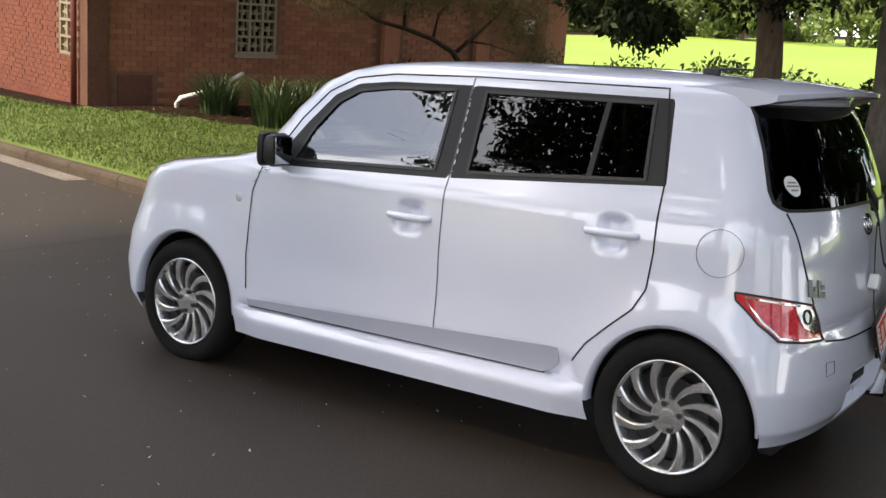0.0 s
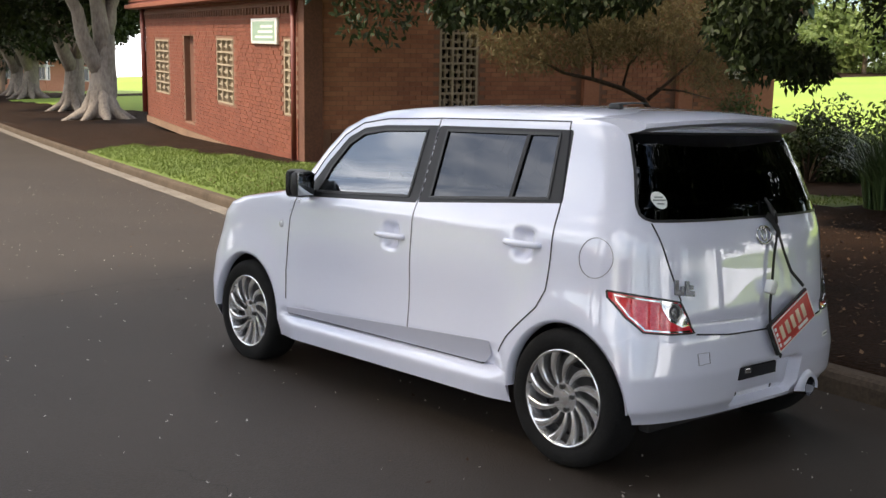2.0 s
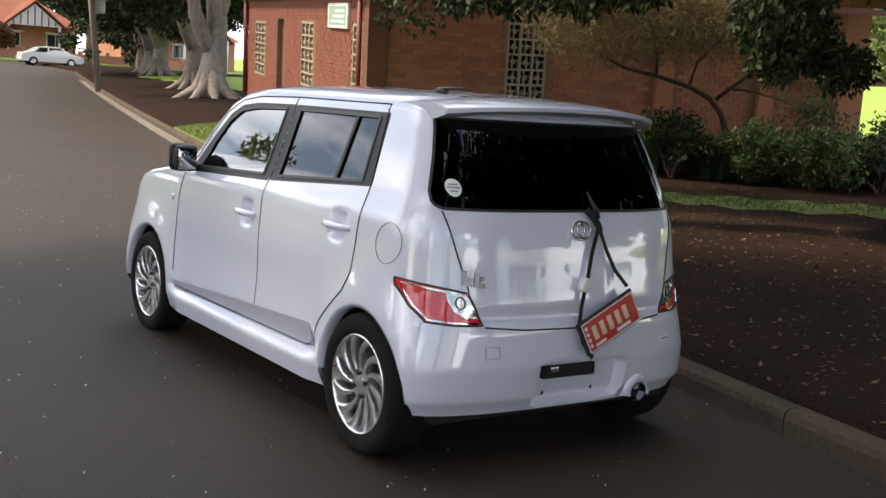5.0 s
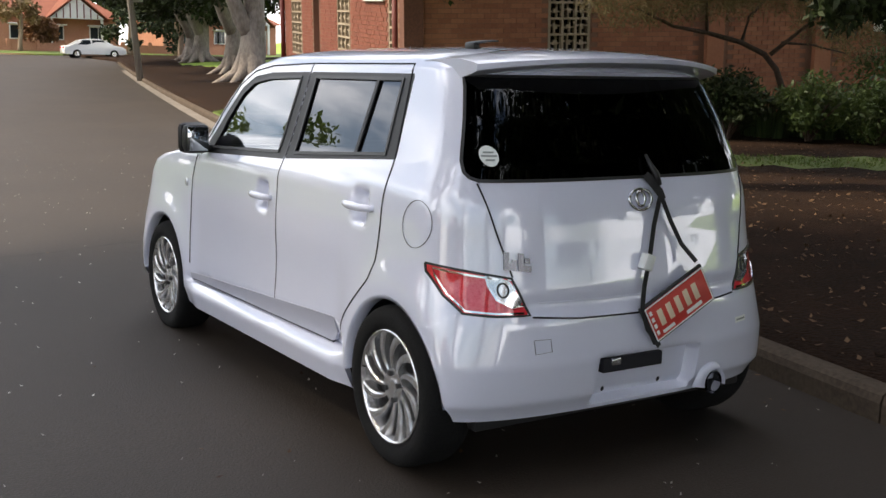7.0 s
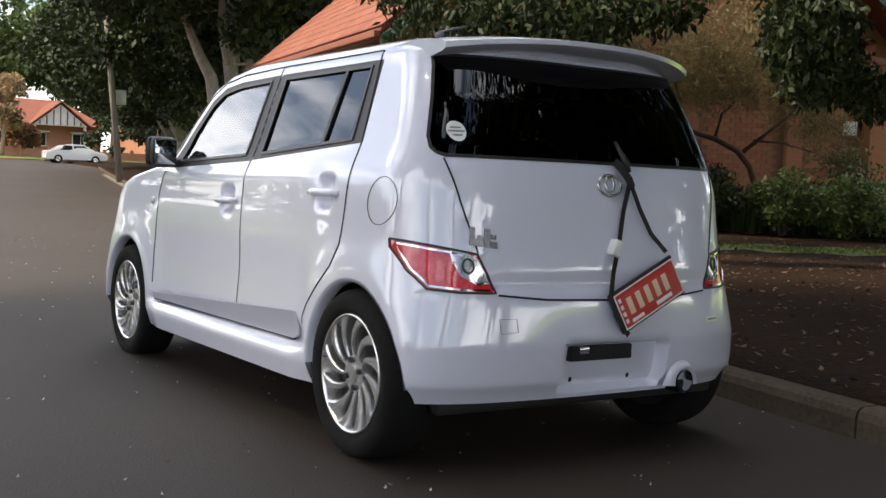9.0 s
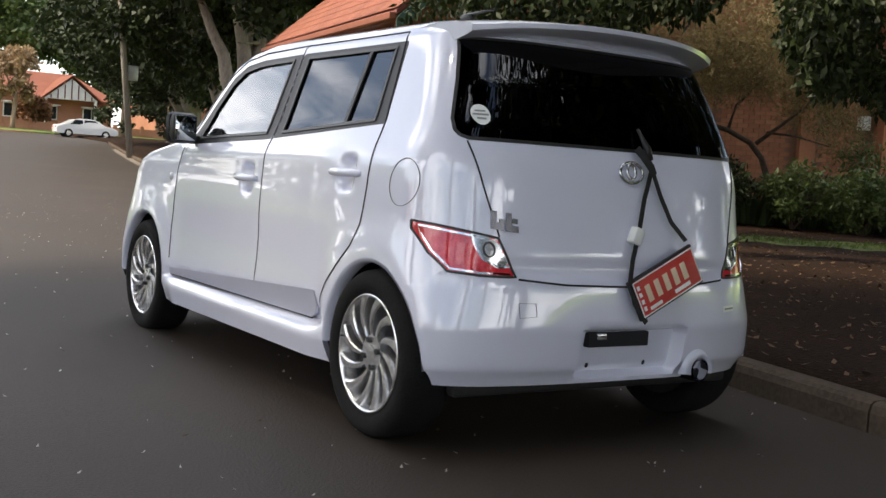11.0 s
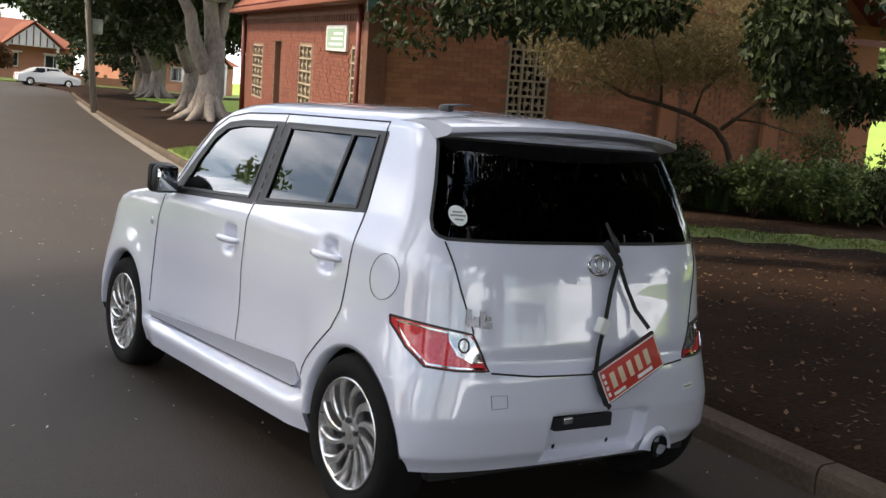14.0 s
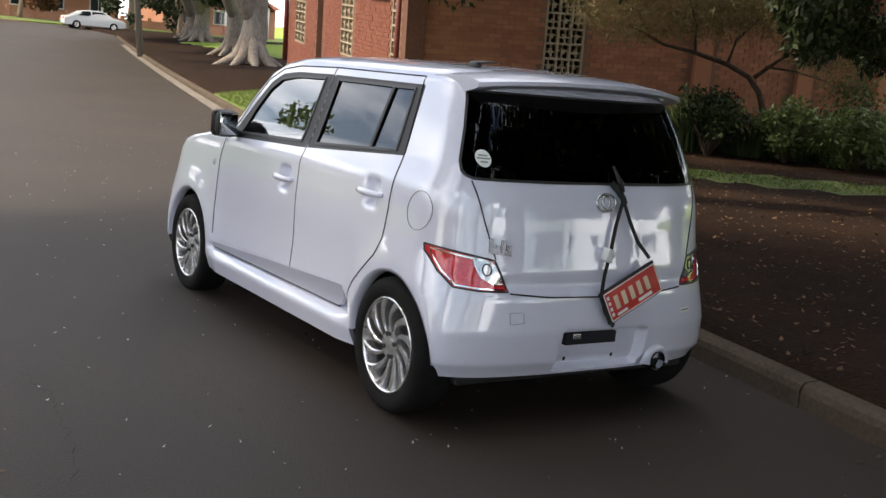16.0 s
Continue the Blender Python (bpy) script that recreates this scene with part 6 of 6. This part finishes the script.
# ---- white saloon parked in the cross street ----
def saloon(at, turn):
    s = empty("saloon_car", label="white saloon parked across the far junction", category="car")
    pr = [(-2.25, 0.35), (-2.28, 0.62), (-2.2, 0.88), (-1.75, 0.95), (-1.1, 1.33), (-0.5, 1.42), (0.3, 1.42), (0.75, 1.30), (1.35, 0.95), (2.0, 0.84), (2.25, 0.68), (2.28, 0.40), (2.1, 0.30), (-2.1, 0.30)]
    bm = bmesh.new()
    sides = []
    for y in (-0.86, -0.80, 0.80, 0.86):
        k = 1.0 if abs(y) < 0.85 else 0.93
        sides.append([bm.verts.new((x * (1 if abs(y) < .85 else .985), y * (0.80 if z > 1.1 else 1.0), z * k + 0.02 * (1 - k))) for x, z in pr])
    m = len(pr)
    for a, b in zip(sides[:-1], sides[1:]):
        for q in range(m):
            bm.faces.new((a[q], a[(q + 1) % m], b[(q + 1) % m], b[q]))
    bm.faces.new(sides[0])
    bm.faces.new(sides[-1][::-1])
    bmesh.ops.recalc_face_normals(bm, faces=bm.faces[:])
    part("body", bm, M["white_gloss"], s)
    for y in (-0.82, 0.82):
        for x0, x1, x2, x3 in ((-1.25, -0.30, -0.35, -0.90), (-0.22, 0.98, 0.55, -0.22)):
            V = [(x0, y * 0.93, 0.98), (x1, y * 0.93, 0.98), (x2, y * 0.845, 1.32), (x3, y * 0.845, 1.32)]
            V += [(a, b * 1.03, c) for a, b, c in V]
            mesh("side_window", V, [(0, 1, 2, 3), (7, 6, 5, 4), (0, 4, 5, 1), (1, 5, 6, 2), (2, 6, 7, 3), (3, 7, 4, 0)], M["dark_glass"], s)
        for x in (-1.35, 1.35):
            w = mesh("tyre", *tube([(x, y * 1.06, 0.31), (x, y * 0.8, 0.31)], 0.31, 24), M["tyre"], s, smooth=False)
            mesh("rim", *tube([(x, y * 1.075, 0.31), (x, y * 1.0, 0.31)], 0.19, 20), M["alloy"], w, smooth=False)
    for y in (-0.6, 0.6):
        part("tail_lamp", box((-2.30, y - 0.16, 0.66), (-2.18, y + 0.16, 0.80), 0.02), M["red_lens"], s)
        part("head_lamp", box((2.12, y - 0.18, 0.58), (2.27, y + 0.18, 0.70), 0.02), M["clear_lens"], s)
    s.matrix_world = pose(*at, 0, 0, turn)


saloon((20.4, 82.3, road_h(82.3)), -4)

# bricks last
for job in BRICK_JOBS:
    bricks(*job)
